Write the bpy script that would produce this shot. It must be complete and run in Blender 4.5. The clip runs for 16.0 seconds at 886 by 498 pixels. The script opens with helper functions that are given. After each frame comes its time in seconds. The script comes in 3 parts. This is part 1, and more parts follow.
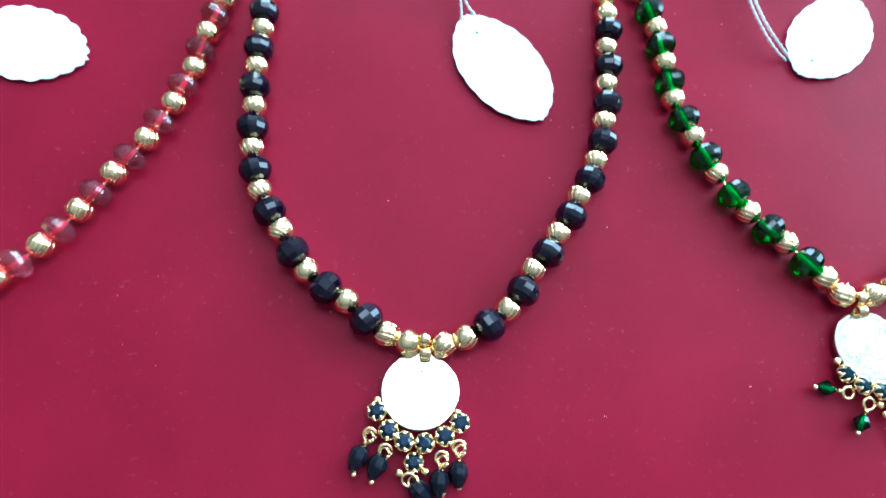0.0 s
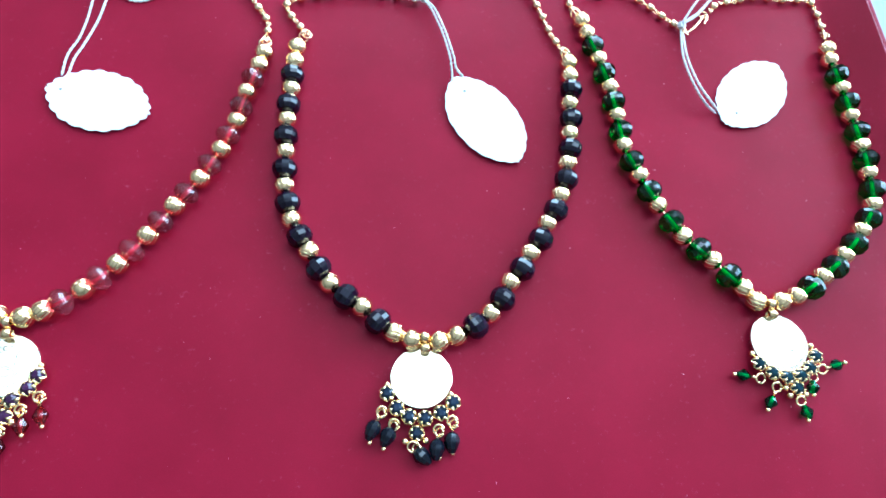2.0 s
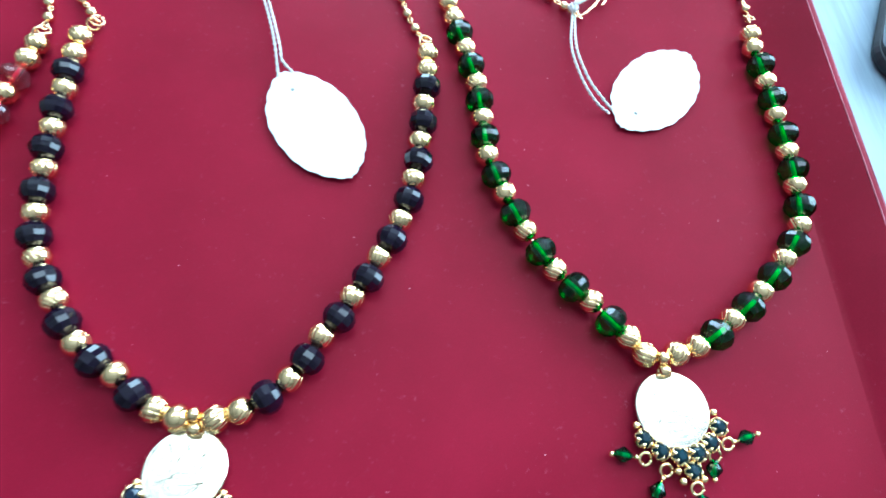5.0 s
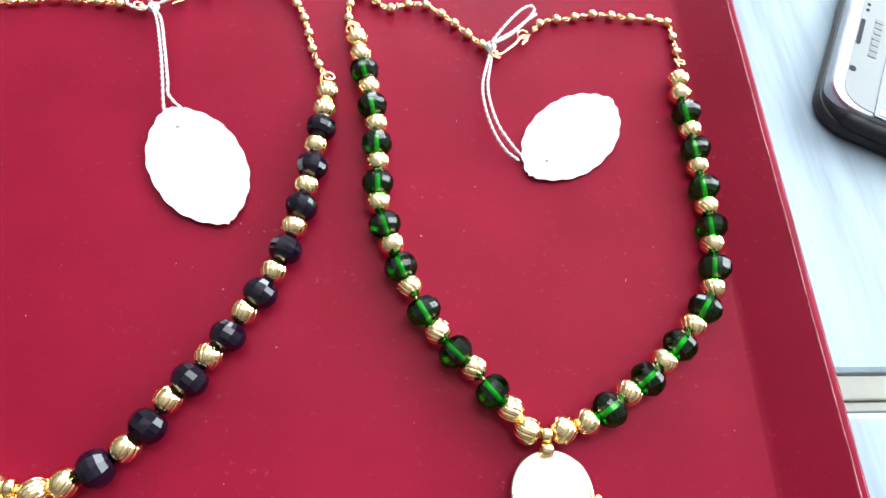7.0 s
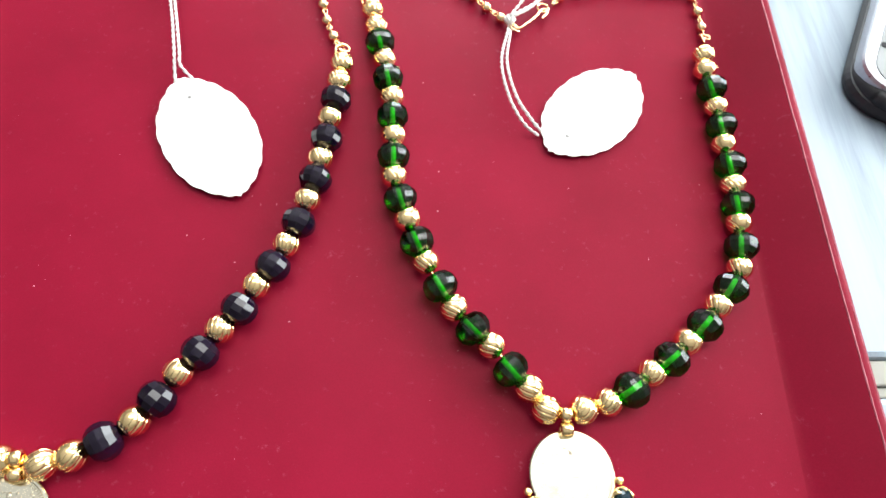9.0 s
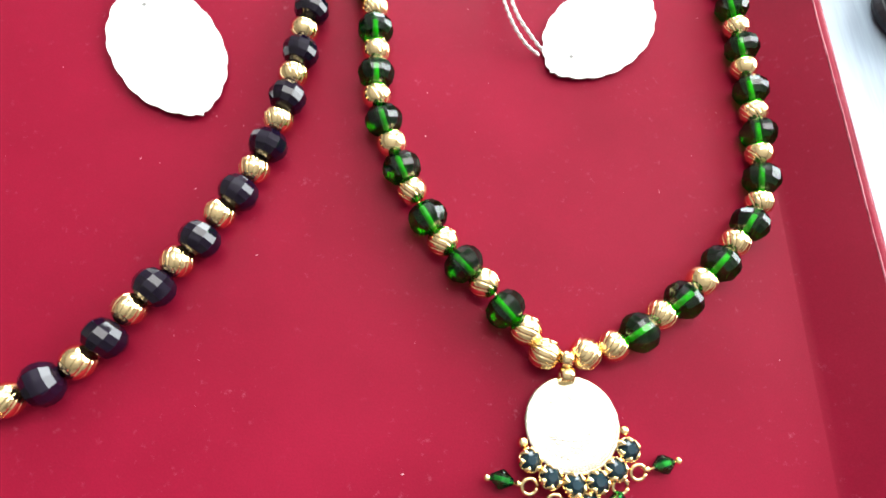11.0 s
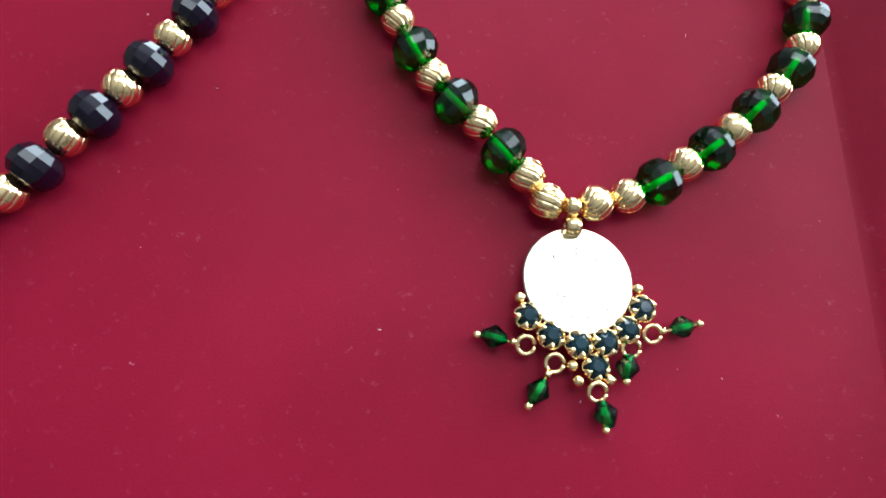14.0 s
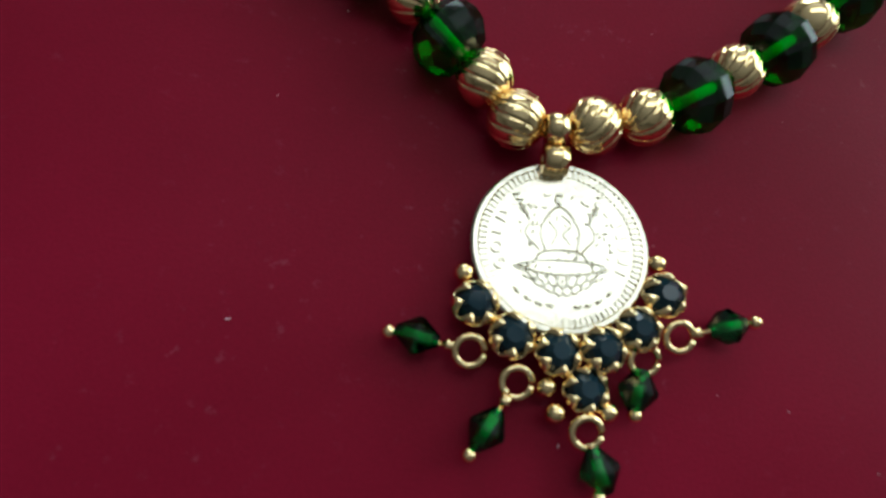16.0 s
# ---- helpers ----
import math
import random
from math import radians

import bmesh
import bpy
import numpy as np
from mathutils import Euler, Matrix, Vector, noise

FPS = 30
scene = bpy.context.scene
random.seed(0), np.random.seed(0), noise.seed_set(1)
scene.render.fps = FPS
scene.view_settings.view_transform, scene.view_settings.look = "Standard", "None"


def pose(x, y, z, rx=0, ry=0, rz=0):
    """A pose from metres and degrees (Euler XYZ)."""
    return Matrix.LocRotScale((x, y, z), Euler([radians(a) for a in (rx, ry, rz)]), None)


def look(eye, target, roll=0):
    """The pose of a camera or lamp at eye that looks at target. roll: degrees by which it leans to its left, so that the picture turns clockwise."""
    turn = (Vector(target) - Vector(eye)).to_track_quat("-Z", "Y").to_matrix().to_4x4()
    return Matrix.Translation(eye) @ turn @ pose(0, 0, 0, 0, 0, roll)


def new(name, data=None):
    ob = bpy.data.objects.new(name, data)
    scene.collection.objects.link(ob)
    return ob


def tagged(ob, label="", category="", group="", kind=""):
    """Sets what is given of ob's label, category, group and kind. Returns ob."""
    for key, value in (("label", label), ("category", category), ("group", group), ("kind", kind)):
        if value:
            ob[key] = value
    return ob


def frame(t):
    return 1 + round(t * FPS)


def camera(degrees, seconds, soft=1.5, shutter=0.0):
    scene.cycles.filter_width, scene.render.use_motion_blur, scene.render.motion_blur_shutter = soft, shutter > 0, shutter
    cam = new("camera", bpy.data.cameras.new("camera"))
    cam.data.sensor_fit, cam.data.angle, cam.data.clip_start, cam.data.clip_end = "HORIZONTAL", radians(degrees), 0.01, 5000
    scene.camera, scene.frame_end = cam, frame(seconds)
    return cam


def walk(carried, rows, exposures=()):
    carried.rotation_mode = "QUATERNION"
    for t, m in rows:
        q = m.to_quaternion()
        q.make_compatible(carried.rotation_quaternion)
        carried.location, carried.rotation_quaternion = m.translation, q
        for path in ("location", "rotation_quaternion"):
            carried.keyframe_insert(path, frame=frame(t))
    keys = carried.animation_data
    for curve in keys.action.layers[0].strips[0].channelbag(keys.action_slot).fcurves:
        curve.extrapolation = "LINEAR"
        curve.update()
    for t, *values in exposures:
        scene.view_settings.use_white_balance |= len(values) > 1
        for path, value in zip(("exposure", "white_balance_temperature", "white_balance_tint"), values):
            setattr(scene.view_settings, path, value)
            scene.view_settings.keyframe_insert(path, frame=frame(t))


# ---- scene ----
cam = camera(73.26, 16.0, soft=1.5, shutter=0.4)
cam.data.dof.use_dof = True
cam.data.dof.focus_distance = 0.135
cam.data.dof.aperture_fstop = 42.0
ROWS = [
    (0.0, -0.00636, -0.02636, 0.14316, 20.33, -4.05, -2.28),
    (0.5, -0.00884, -0.03179, 0.15238, 23.43, -4.18, -1.21),
    (1.0, -0.01288, -0.03369, 0.16356, 23.28, -4.52, -1.15),
    (1.5, -0.01216, -0.03967, 0.17422, 23.04, -5.09, -2.22),
    (2.0, -0.01123, -0.04220, 0.17719, 22.95, -4.89, -2.84),
    (2.5, -0.00877, -0.04076, 0.17620, 23.14, -4.59, -2.86),
    (3.0, -0.00152, -0.03911, 0.17349, 24.00, -4.15, -2.97),
    (3.5, 0.00657, -0.03880, 0.17010, 24.30, -3.88, -2.48),
    (4.0, 0.01694, -0.03832, 0.16630, 23.84, -3.47, -1.75),
    (4.5, 0.02727, -0.02537, 0.15559, 23.00, -4.58, -2.66),
    (5.0, 0.04225, -0.01978, 0.14521, 23.53, -5.08, -3.74),
    (5.2, 0.04718, -0.01536, 0.14108, 23.46, -5.22, -3.32),
    (7.3, 0.07590, -0.00817, 0.14077, 25.36, -5.20, -1.85),
    (7.5, 0.07492, -0.00926, 0.14028, 25.31, -5.14, -1.75),
    (8.0, 0.07308, -0.00953, 0.13932, 24.96, -4.69, -1.30),
    (8.5, 0.07327, -0.01044, 0.13707, 24.80, -4.64, -0.98),
    (10.8, 0.07421, -0.01095, 0.12032, 21.94, -6.02, -1.59),
    (11.0, 0.07549, -0.01178, 0.11765, 21.31, -5.80, -0.98),
    (11.5, 0.07610, -0.01385, 0.11459, 20.34, -6.16, -1.22),
    (12.0, 0.07675, -0.01899, 0.10858, 20.17, -6.08, -1.13),
    (12.5, 0.07693, -0.02116, 0.10532, 19.33, -5.34, -1.12),
    (13.0, 0.07586, -0.02349, 0.10218, 18.95, -5.82, -0.25),
    (13.5, 0.07758, -0.02609, 0.09939, 18.73, -5.85, -0.50),
    (14.0, 0.08145, -0.02755, 0.09530, 17.82, -5.22, 0.07),
    (14.5, 0.08610, -0.03091, 0.08994, 19.07, -5.37, 1.02),
    (15.0, 0.09254, -0.02637, 0.07901, 18.05, -4.62, 1.98),
    (15.5, 0.09391, -0.02468, 0.06825, 17.54, -6.08, 1.75),
    (16.0, 0.09475, -0.01997, 0.05875, 16.36, -6.03, 1.36),
]
EXPOSURES = [(0.0, -0.17, 4700, -9), (2.5, -0.15, 4750, -5), (5.2, -0.21, 4980, -8), (7.3, -0.08, 6700, 7), (8.7, -0.07, 6950, 8), (10.8, 0.12, 7000, 9), (11.5, 0.02, 7100, 9), (11.8, -1.0, 7800, 9), (12.3, -1.4, 8300, 8),
             (12.8, -1.35, 7950, 9), (13.3, -0.76, 6650, 7), (14.0, -0.5, 5950, 3), (14.5, -0.53, 5900, 2), (15.0, -0.8, 5950, 0), (15.5, -1.3, 6200, 1), (16.0, -1.9, 6250, 1)]
walk(cam, [(t, pose(x, y, z, rx, ry, rz)) for t, x, y, z, rx, ry, rz in ROWS], EXPOSURES)

CM = 0.01
TABLE_Z = -0.7 * CM
FLOOR_Z = -0.76

# ---- light: daylight through two windows and one ceiling lamp ----
world = bpy.data.worlds.new("sky")
scene.world = world
world.use_nodes = True
wn = world.node_tree.nodes
sky = wn.new("ShaderNodeTexSky")
sky.sky_type = "NISHITA"
sky.sun_disc = False
sky.sun_elevation = radians(40)
sky.sun_rotation = radians(200)
world.node_tree.links.new(sky.outputs[0], wn["Background"].inputs[0])
wn["Background"].inputs[1].default_value = 0.1


def area_lamp(name, m, sx, sy, power, colour):
    data = bpy.data.lights.new(name, "AREA")
    data.shape, data.size, data.size_y, data.energy, data.color = "RECTANGLE", sx, sy, power, colour
    ob = new(name, data)
    ob.matrix_world = m
    return ob


WINDOW_LIGHT = 82.0
CEILING_LIGHT = 6.8
area_lamp("window_light", look((1.58, 0.75, 0.70), (0.0, 0.75, 0.55)), 1.5, 1.2, 1.0 * WINDOW_LIGHT, (0.84, 0.93, 1.0))
area_lamp("window_light", look((0.35, 2.58, 0.95), (0.35, 0.0, 0.75)), 1.5, 1.2, 1.25 * WINDOW_LIGHT, (0.84, 0.93, 1.0))


# ---- materials ----
def material(name, colour=(0.5, 0.5, 0.5), rough=0.5, metal=0.0, **more):
    m = bpy.data.materials.new(name)
    m.use_nodes = True
    b = m.node_tree.nodes["Principled BSDF"]
    b.inputs["Base Color"].default_value = (*colour, 1)
    b.inputs["Roughness"].default_value = rough
    b.inputs["Metallic"].default_value = metal
    for key, value in more.items():
        b.inputs[key.replace("_", " ")].default_value = value
    return m


def nodes_of(m):
    t = m.node_tree
    return t.nodes, t.links, t.nodes["Principled BSDF"]


def noise_node(m, scale, detail=4.0, stretch=None, rough=0.55):
    n, l, b = nodes_of(m)
    tc = n.new("ShaderNodeTexCoord")
    tex = n.new("ShaderNodeTexNoise")
    tex.inputs["Scale"].default_value = scale
    tex.inputs["Detail"].default_value = detail
    tex.inputs["Roughness"].default_value = rough
    if stretch:
        mp = n.new("ShaderNodeMapping")
        mp.inputs["Scale"].default_value = stretch
        l.new(tc.outputs["Object"], mp.inputs["Vector"])
        l.new(mp.outputs["Vector"], tex.inputs["Vector"])
    else:
        l.new(tc.outputs["Object"], tex.inputs["Vector"])
    return tex


def ramp(m, source, stops):
    n, l, b = nodes_of(m)
    r = n.new("ShaderNodeValToRGB")
    while len(r.color_ramp.elements) < len(stops):
        r.color_ramp.elements.new(0.5)
    for e, (p, c) in zip(r.color_ramp.elements, stops):
        e.position, e.color = p, (*c, 1)
    l.new(source, r.inputs["Fac"])
    return r


def multiply(m, a, b2):
    n, l, b = nodes_of(m)
    x = n.new("ShaderNodeMix")
    x.data_type, x.blend_type = "RGBA", "MULTIPLY"
    x.inputs[0].default_value = 1.0
    l.new(a, x.inputs[6])
    l.new(b2, x.inputs[7])
    return x.outputs[2]


def bump(m, height, strength, distance):
    n, l, b = nodes_of(m)
    k = n.new("ShaderNodeBump")
    k.inputs["Strength"].default_value = strength
    k.inputs["Distance"].default_value = distance
    l.new(height, k.inputs["Height"])
    l.new(k.outputs["Normal"], b.inputs["Normal"])


def velvet_material():
    m = material("crimson_velvet", (0.33, 0.006, 0.035), 0.5, Specular_IOR_Level=0.065, Sheen_Weight=0.02, Sheen_Roughness=0.4)
    n, l, b = nodes_of(m)
    b.inputs["Sheen Tint"].default_value = (1.0, 0.55, 0.75, 1)
    fine = noise_node(m, 2600, 3)
    broad = noise_node(m, 22, 5)
    c1 = ramp(m, broad.outputs["Fac"], [(0.3, (0.202, 0.0046, 0.0206)), (0.7, (0.258, 0.0065, 0.0284))])
    c2 = ramp(m, fine.outputs["Fac"], [(0.25, (0.86, 0.86, 0.86)), (0.75, (1, 1, 1))])
    l.new(multiply(m, c1.outputs[0], c2.outputs[0]), b.inputs["Base Color"])
    dust = noise_node(m, 420, 5, None, 0.75)
    smudge = noise_node(m, 35, 4)
    d1 = ramp(m, dust.outputs["Fac"], [(0.60, (0, 0, 0)), (0.74, (1, 1, 1))])
    d2 = ramp(m, smudge.outputs["Fac"], [(0.42, (0.02, 0.02, 0.02)), (0.66, (0.42, 0.42, 0.42))])
    mix = n.new("ShaderNodeMix")
    mix.data_type = "RGBA"
    l.new(multiply(m, d1.outputs[0], d2.outputs[0]), mix.inputs[0])
    l.new(b.inputs["Base Color"].links[0].from_socket, mix.inputs[6])
    mix.inputs[7].default_value = (0.42, 0.16, 0.22, 1)
    l.new(mix.outputs[2], b.inputs["Base Color"])
    streak = noise_node(m, 60, 6)
    r = ramp(m, streak.outputs["Fac"], [(0.3, (0.38, 0.38, 0.38)), (0.7, (0.46, 0.46, 0.46))])
    l.new(r.outputs[0], b.inputs["Roughness"])
    bump(m, fine.outputs["Fac"], 0.25, 0.0001)
    return m


def gold_material(name, colour, rough, bumpy):
    m = material(name, colour, rough, 1.0)
    n, l, b = nodes_of(m)
    tex = noise_node(m, 900, 4)
    r = ramp(m, tex.outputs["Fac"], [(0.3, (rough * 0.6,) * 3), (0.75, (rough * 1.5,) * 3)])
    l.new(r.outputs[0], b.inputs["Roughness"])
    if bumpy:
        bump(m, tex.outputs["Fac"], bumpy, 0.0002)
    return m


def crystal_material(name, colour, transmission, rough=0.02):
    m = material(name, colour, rough, 0.0, Transmission_Weight=transmission, IOR=1.47)
    n, l, b = nodes_of(m)
    info = n.new("ShaderNodeObjectInfo")
    r = ramp(m, info.outputs["Random"], [(0.0, tuple(c * 0.75 for c in colour)), (1.0, tuple(min(1, c * 1.2) for c in colour))])
    l.new(r.outputs[0], b.inputs["Base Color"])
    return m


def clear_crystal(name, colour, share=0.6, clarity=1.0):
    """Tinted cut glass: part of the light passes straight through the tint, part is refracted; gloss by Fresnel."""
    m = material(name, colour, 0.02, 0.0, Transmission_Weight=clarity, IOR=1.55)
    n, l, b = nodes_of(m)
    out = n["Material Output"]
    info = n.new("ShaderNodeObjectInfo")
    r = ramp(m, info.outputs["Random"], [(0.0, tuple(c * 0.8 for c in colour)), (1.0, tuple(min(1, c * 1.12) for c in colour))])
    l.new(r.outputs[0], b.inputs["Base Color"])
    tint = n.new("ShaderNodeBsdfTransparent")
    l.new(r.outputs[0], tint.inputs["Color"])
    gloss = n.new("ShaderNodeBsdfGlossy")
    gloss.inputs["Roughness"].default_value = 0.03
    facing = n.new("ShaderNodeLayerWeight")
    facing.inputs["Blend"].default_value = 0.5
    steep = n.new("ShaderNodeMath")
    steep.operation = "POWER"
    steep.inputs[1].default_value = 4.0
    l.new(facing.outputs["Facing"], steep.inputs[0])
    fres = n.new("ShaderNodeMapRange")
    fres.inputs["To Min"].default_value = 0.055
    fres.inputs["To Max"].default_value = 0.3
    l.new(steep.outputs[0], fres.inputs["Value"])
    a = n.new("ShaderNodeMixShader")
    l.new(fres.outputs[0], a.inputs[0])
    l.new(tint.outputs[0], a.inputs[1])
    l.new(gloss.outputs[0], a.inputs[2])
    c = n.new("ShaderNodeMixShader")
    c.inputs[0].default_value = share
    l.new(b.outputs[0], c.inputs[1])
    l.new(a.outputs[0], c.inputs[2])
    l.new(c.outputs[0], out.inputs["Surface"])
    return m


def white_wood_material():
    m = material("whitewashed_wood", (0.8, 0.8, 0.8), 0.45)
    n, l, b = nodes_of(m)
    grain = noise_node(m, 70, 6, (1.0, 0.06, 1.0), 0.65)
    wide = noise_node(m, 9, 3, (1.0, 0.2, 1.0))
    c1 = ramp(m, grain.outputs["Fac"], [(0.30, (0.14, 0.175, 0.22)), (0.42, (0.23, 0.285, 0.345)), (0.54, (0.31, 0.375, 0.44)), (0.75, (0.34, 0.405, 0.465))])
    c2 = ramp(m, wide.outputs["Fac"], [(0.3, (0.84, 0.88, 0.91)), (0.7, (1, 1, 1))])
    l.new(multiply(m, c1.outputs[0], c2.outputs[0]), b.inputs["Base Color"])
    bump(m, grain.outputs["Fac"], 0.15, 0.0003)
    return m


def mottled(name, c1, c2, scale, rough, strength=0.1, dist=0.0005):
    m = material(name, c1, rough)
    n, l, b = nodes_of(m)
    tex = noise_node(m, scale, 6)
    r = ramp(m, tex.outputs["Fac"], [(0.3, c1), (0.7, c2)])
    l.new(r.outputs[0], b.inputs["Base Color"])
    bump(m, tex.outputs["Fac"], strength, dist)
    return m


def cord_material():
    m = material("cotton_cord", (0.82, 0.81, 0.78), 0.9, Sheen_Weight=0.2)
    tex = noise_node(m, 1800, 3, (1, 1, 1))
    n, l, b = nodes_of(m)
    r = ramp(m, tex.outputs["Fac"], [(0.3, (0.66, 0.65, 0.63)), (0.6, (0.84, 0.83, 0.81))])
    l.new(r.outputs[0], b.inputs["Base Color"])
    bump(m, tex.outputs["Fac"], 0.5, 0.0003)
    return m


VELVET = velvet_material()
PIPING = mottled("worn_velvet_edge", (0.24, 0.012, 0.035), (0.58, 0.20, 0.26), 160, 0.7)
GOLD = gold_material("polished_gold", (1.0, 0.745, 0.39), 0.075, 0.02)
CHAIN_GOLD = gold_material("chain_gold", (1.0, 0.73, 0.42), 0.16, 0.04)
COIN_GOLD = gold_material("stamped_pale_gold", (0.74, 0.685, 0.56), 0.19, 0.2)
BLACK_CRYSTAL = crystal_material("black_crystal", (0.005, 0.002, 0.009), 0.0)
GREEN_CRYSTAL = clear_crystal("green_crystal", (0.003, 0.48, 0.045), 0.96)
RED_CRYSTAL = clear_crystal("red_crystal", (0.82, 0.33, 0.44), 0.72, 0.88)
GREEN_DROP = clear_crystal("emerald_drop", (0.002, 0.42, 0.16), 0.9)
BLACK_DROP = crystal_material("jet_drop", (0.004, 0.005, 0.010), 0.0, 0.04)
RED_DROP = clear_crystal("ruby_drop", (0.55, 0.08, 0.12))
NAVY_STONE = crystal_material("navy_stone", (0.012, 0.022, 0.045), 0.1, 0.06)
TEAL_STONE = crystal_material("dark_teal_stone", (0.010, 0.032, 0.045), 0.15, 0.05)
PLUM_STONE = crystal_material("plum_stone", (0.05, 0.012, 0.05), 0.15, 0.05)
# Bright colours standing in for light focused inside the crystal beads and drops.
GREEN_GLINT = material("green_core_glint", (0.60, 1.0, 0.45), 0.5)
RED_GLINT = material("red_core_glint", (0.75, 0.02, 0.08), 0.5)
CORD = cord_material()
PAPER = mottled("tag_card", (0.84, 0.84, 0.83), (0.90, 0.90, 0.89), 350, 0.75, 0.12, 0.0002)
INK = mottled("faded_ink", (0.16, 0.15, 0.14), (0.26, 0.25, 0.24), 600, 0.8)
WOOD = white_wood_material()
TRIM = mottled("beige_edging", (0.25, 0.24, 0.21), (0.31, 0.30, 0.26), 60, 0.5)
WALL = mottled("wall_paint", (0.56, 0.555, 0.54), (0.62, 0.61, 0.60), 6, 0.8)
# Darker copy of the wall paint; cuts fill and deepens reflections in the gold.
FILL_CUT_WALL = mottled("fill_cut_wall_paint", (0.23, 0.21, 0.195), (0.28, 0.26, 0.24), 6, 0.8)
CEIL = mottled("ceiling_paint", (0.76, 0.76, 0.76), (0.80, 0.80, 0.80), 5, 0.85)
FLOORM = mottled("floor_tile", (0.26, 0.23, 0.20), (0.32, 0.29, 0.26), 12, 0.4)
RUBBER = mottled("black_rubber", (0.008, 0.010, 0.014), (0.014, 0.016, 0.022), 400, 0.58)
SILVER = mottled("silver_face", (0.185, 0.195, 0.205), (0.205, 0.215, 0.225), 30, 0.5, 0, 0)
STEEL = gold_material("bright_steel", (0.46, 0.47, 0.51), 0.42, 0)
DARK = material("dark_plastic", (0.012, 0.012, 0.016), 0.7, Specular_IOR_Level=0.2)
GREYMARK = material("grey_marking", (0.17, 0.175, 0.18), 0.6)
SCREEN = mottled("dark_blue_glass", (0.010, 0.016, 0.045), (0.014, 0.022, 0.06), 40, 0.06, 0, 0)
ICON = material("pale_icon", (0.45, 0.62, 0.78), 0.3)
LINT = mottled("pale_lint", (0.50, 0.20, 0.24), (0.70, 0.50, 0.52), 200, 0.9)
FRAME_WHITE = material("white_frame", (0.8, 0.8, 0.8), 0.4)


# ---- mesh helpers; lengths in centimetres ----
WORLD = {}


def mesh_from(name, bm, mat, smooth=False):
    me = bpy.data.meshes.new(name)
    bmesh.ops.recalc_face_normals(bm, faces=bm.faces)
    bm.to_mesh(me)
    bm.free()
    me.transform(Matrix.Scale(CM, 4))
    for p in me.polygons:
        p.use_smooth = smooth
    me.materials.append(mat)
    return me


def cm(x, y, z=0.0):
    return Matrix.Translation((x * CM, y * CM, z * CM))


def put(name, me, m=Matrix(), parent=None, label=""):
    """One object on mesh me, at the world pose m, under parent."""
    ob = new(name, me)
    WORLD[ob] = m.copy()
    if parent is not None:
        ob.parent = parent
        ob.matrix_basis = WORLD[parent].inverted() @ m
    else:
        ob.matrix_basis = m
    if label:
        tagged(ob, label)
    return ob


def thing(name, m, label, category, group="", kind=""):
    ob = new(name)
    ob.empty_display_size = 0.01
    ob.matrix_basis = m
    WORLD[ob] = m.copy()
    return tagged(ob, label, category, group, kind)


def box_bm(bm, x0, y0, z0, x1, y1, z1, bevel=0.0, segs=2):
    r = bmesh.ops.create_cube(bm, size=1)
    for v in r["verts"]:
        v.co = Vector((x0 + (v.co.x + 0.5) * (x1 - x0), y0 + (v.co.y + 0.5) * (y1 - y0), z0 + (v.co.z + 0.5) * (z1 - z0)))
    if bevel:
        es = list({e for v in r["verts"] for e in v.link_edges})
        bmesh.ops.bevel(bm, geom=es, offset=bevel, segments=segs, affect="EDGES", profile=0.5)


def box(name, mat, a, b, bevel=0.0, parent=None, label="", segs=2):
    bm = bmesh.new()
    box_bm(bm, *a, *b, bevel, segs)
    return put(name, mesh_from(name, bm, mat), Matrix(), parent, label)


def revolve(profile, n, close=False):
    """profile: (radius, height) pairs; closed to the axis where the radius is 0."""
    bm = bmesh.new()
    rings = []
    for r, h in profile:
        if r < 1e-6:
            rings.append([bm.verts.new((0, 0, h))])
        else:
            rings.append([bm.verts.new((r * math.cos(2 * math.pi * k / n), r * math.sin(2 * math.pi * k / n), h)) for k in range(n)])
    for a, b in zip(rings, rings[1:] + (rings[:1] if close else [])):
        for k in range(n):
            q = [a[k % len(a)], a[(k + 1) % len(a)], b[(k + 1) % len(b)], b[k % len(b)]]
            q = list(dict.fromkeys(q))
            if len(q) > 2:
                bm.faces.new(q)
    return bm


def tube_bm(bm, pts, radius, n=6, closed=False):
    pts = [Vector(p) for p in pts]
    rings, up = [], Vector((0.13, 0.21, 1)).normalized()
    count = len(pts)
    for i, p in enumerate(pts):
        a = pts[(i - 1) % count] if closed or i else p
        b = pts[(i + 1) % count] if closed or i < count - 1 else p
        d = (b - a).normalized()
        s = d.cross(up)
        s = s.normalized() if s.length > 1e-4 else Vector((1, 0, 0))
        u = s.cross(d)
        rings.append([bm.verts.new(p + radius * (math.cos(2 * math.pi * k / n) * s + math.sin(2 * math.pi * k / n) * u)) for k in range(n)])
    pairs = list(zip(rings, rings[1:]))
    if closed:
        pairs.append((rings[-1], rings[0]))
    for a, b in pairs:
        for k in range(n):
            bm.faces.new((a[k], a[(k + 1) % n], b[(k + 1) % n], b[k]))
    if not closed:
        bm.faces.new(rings[0])
        bm.faces.new(rings[-1])


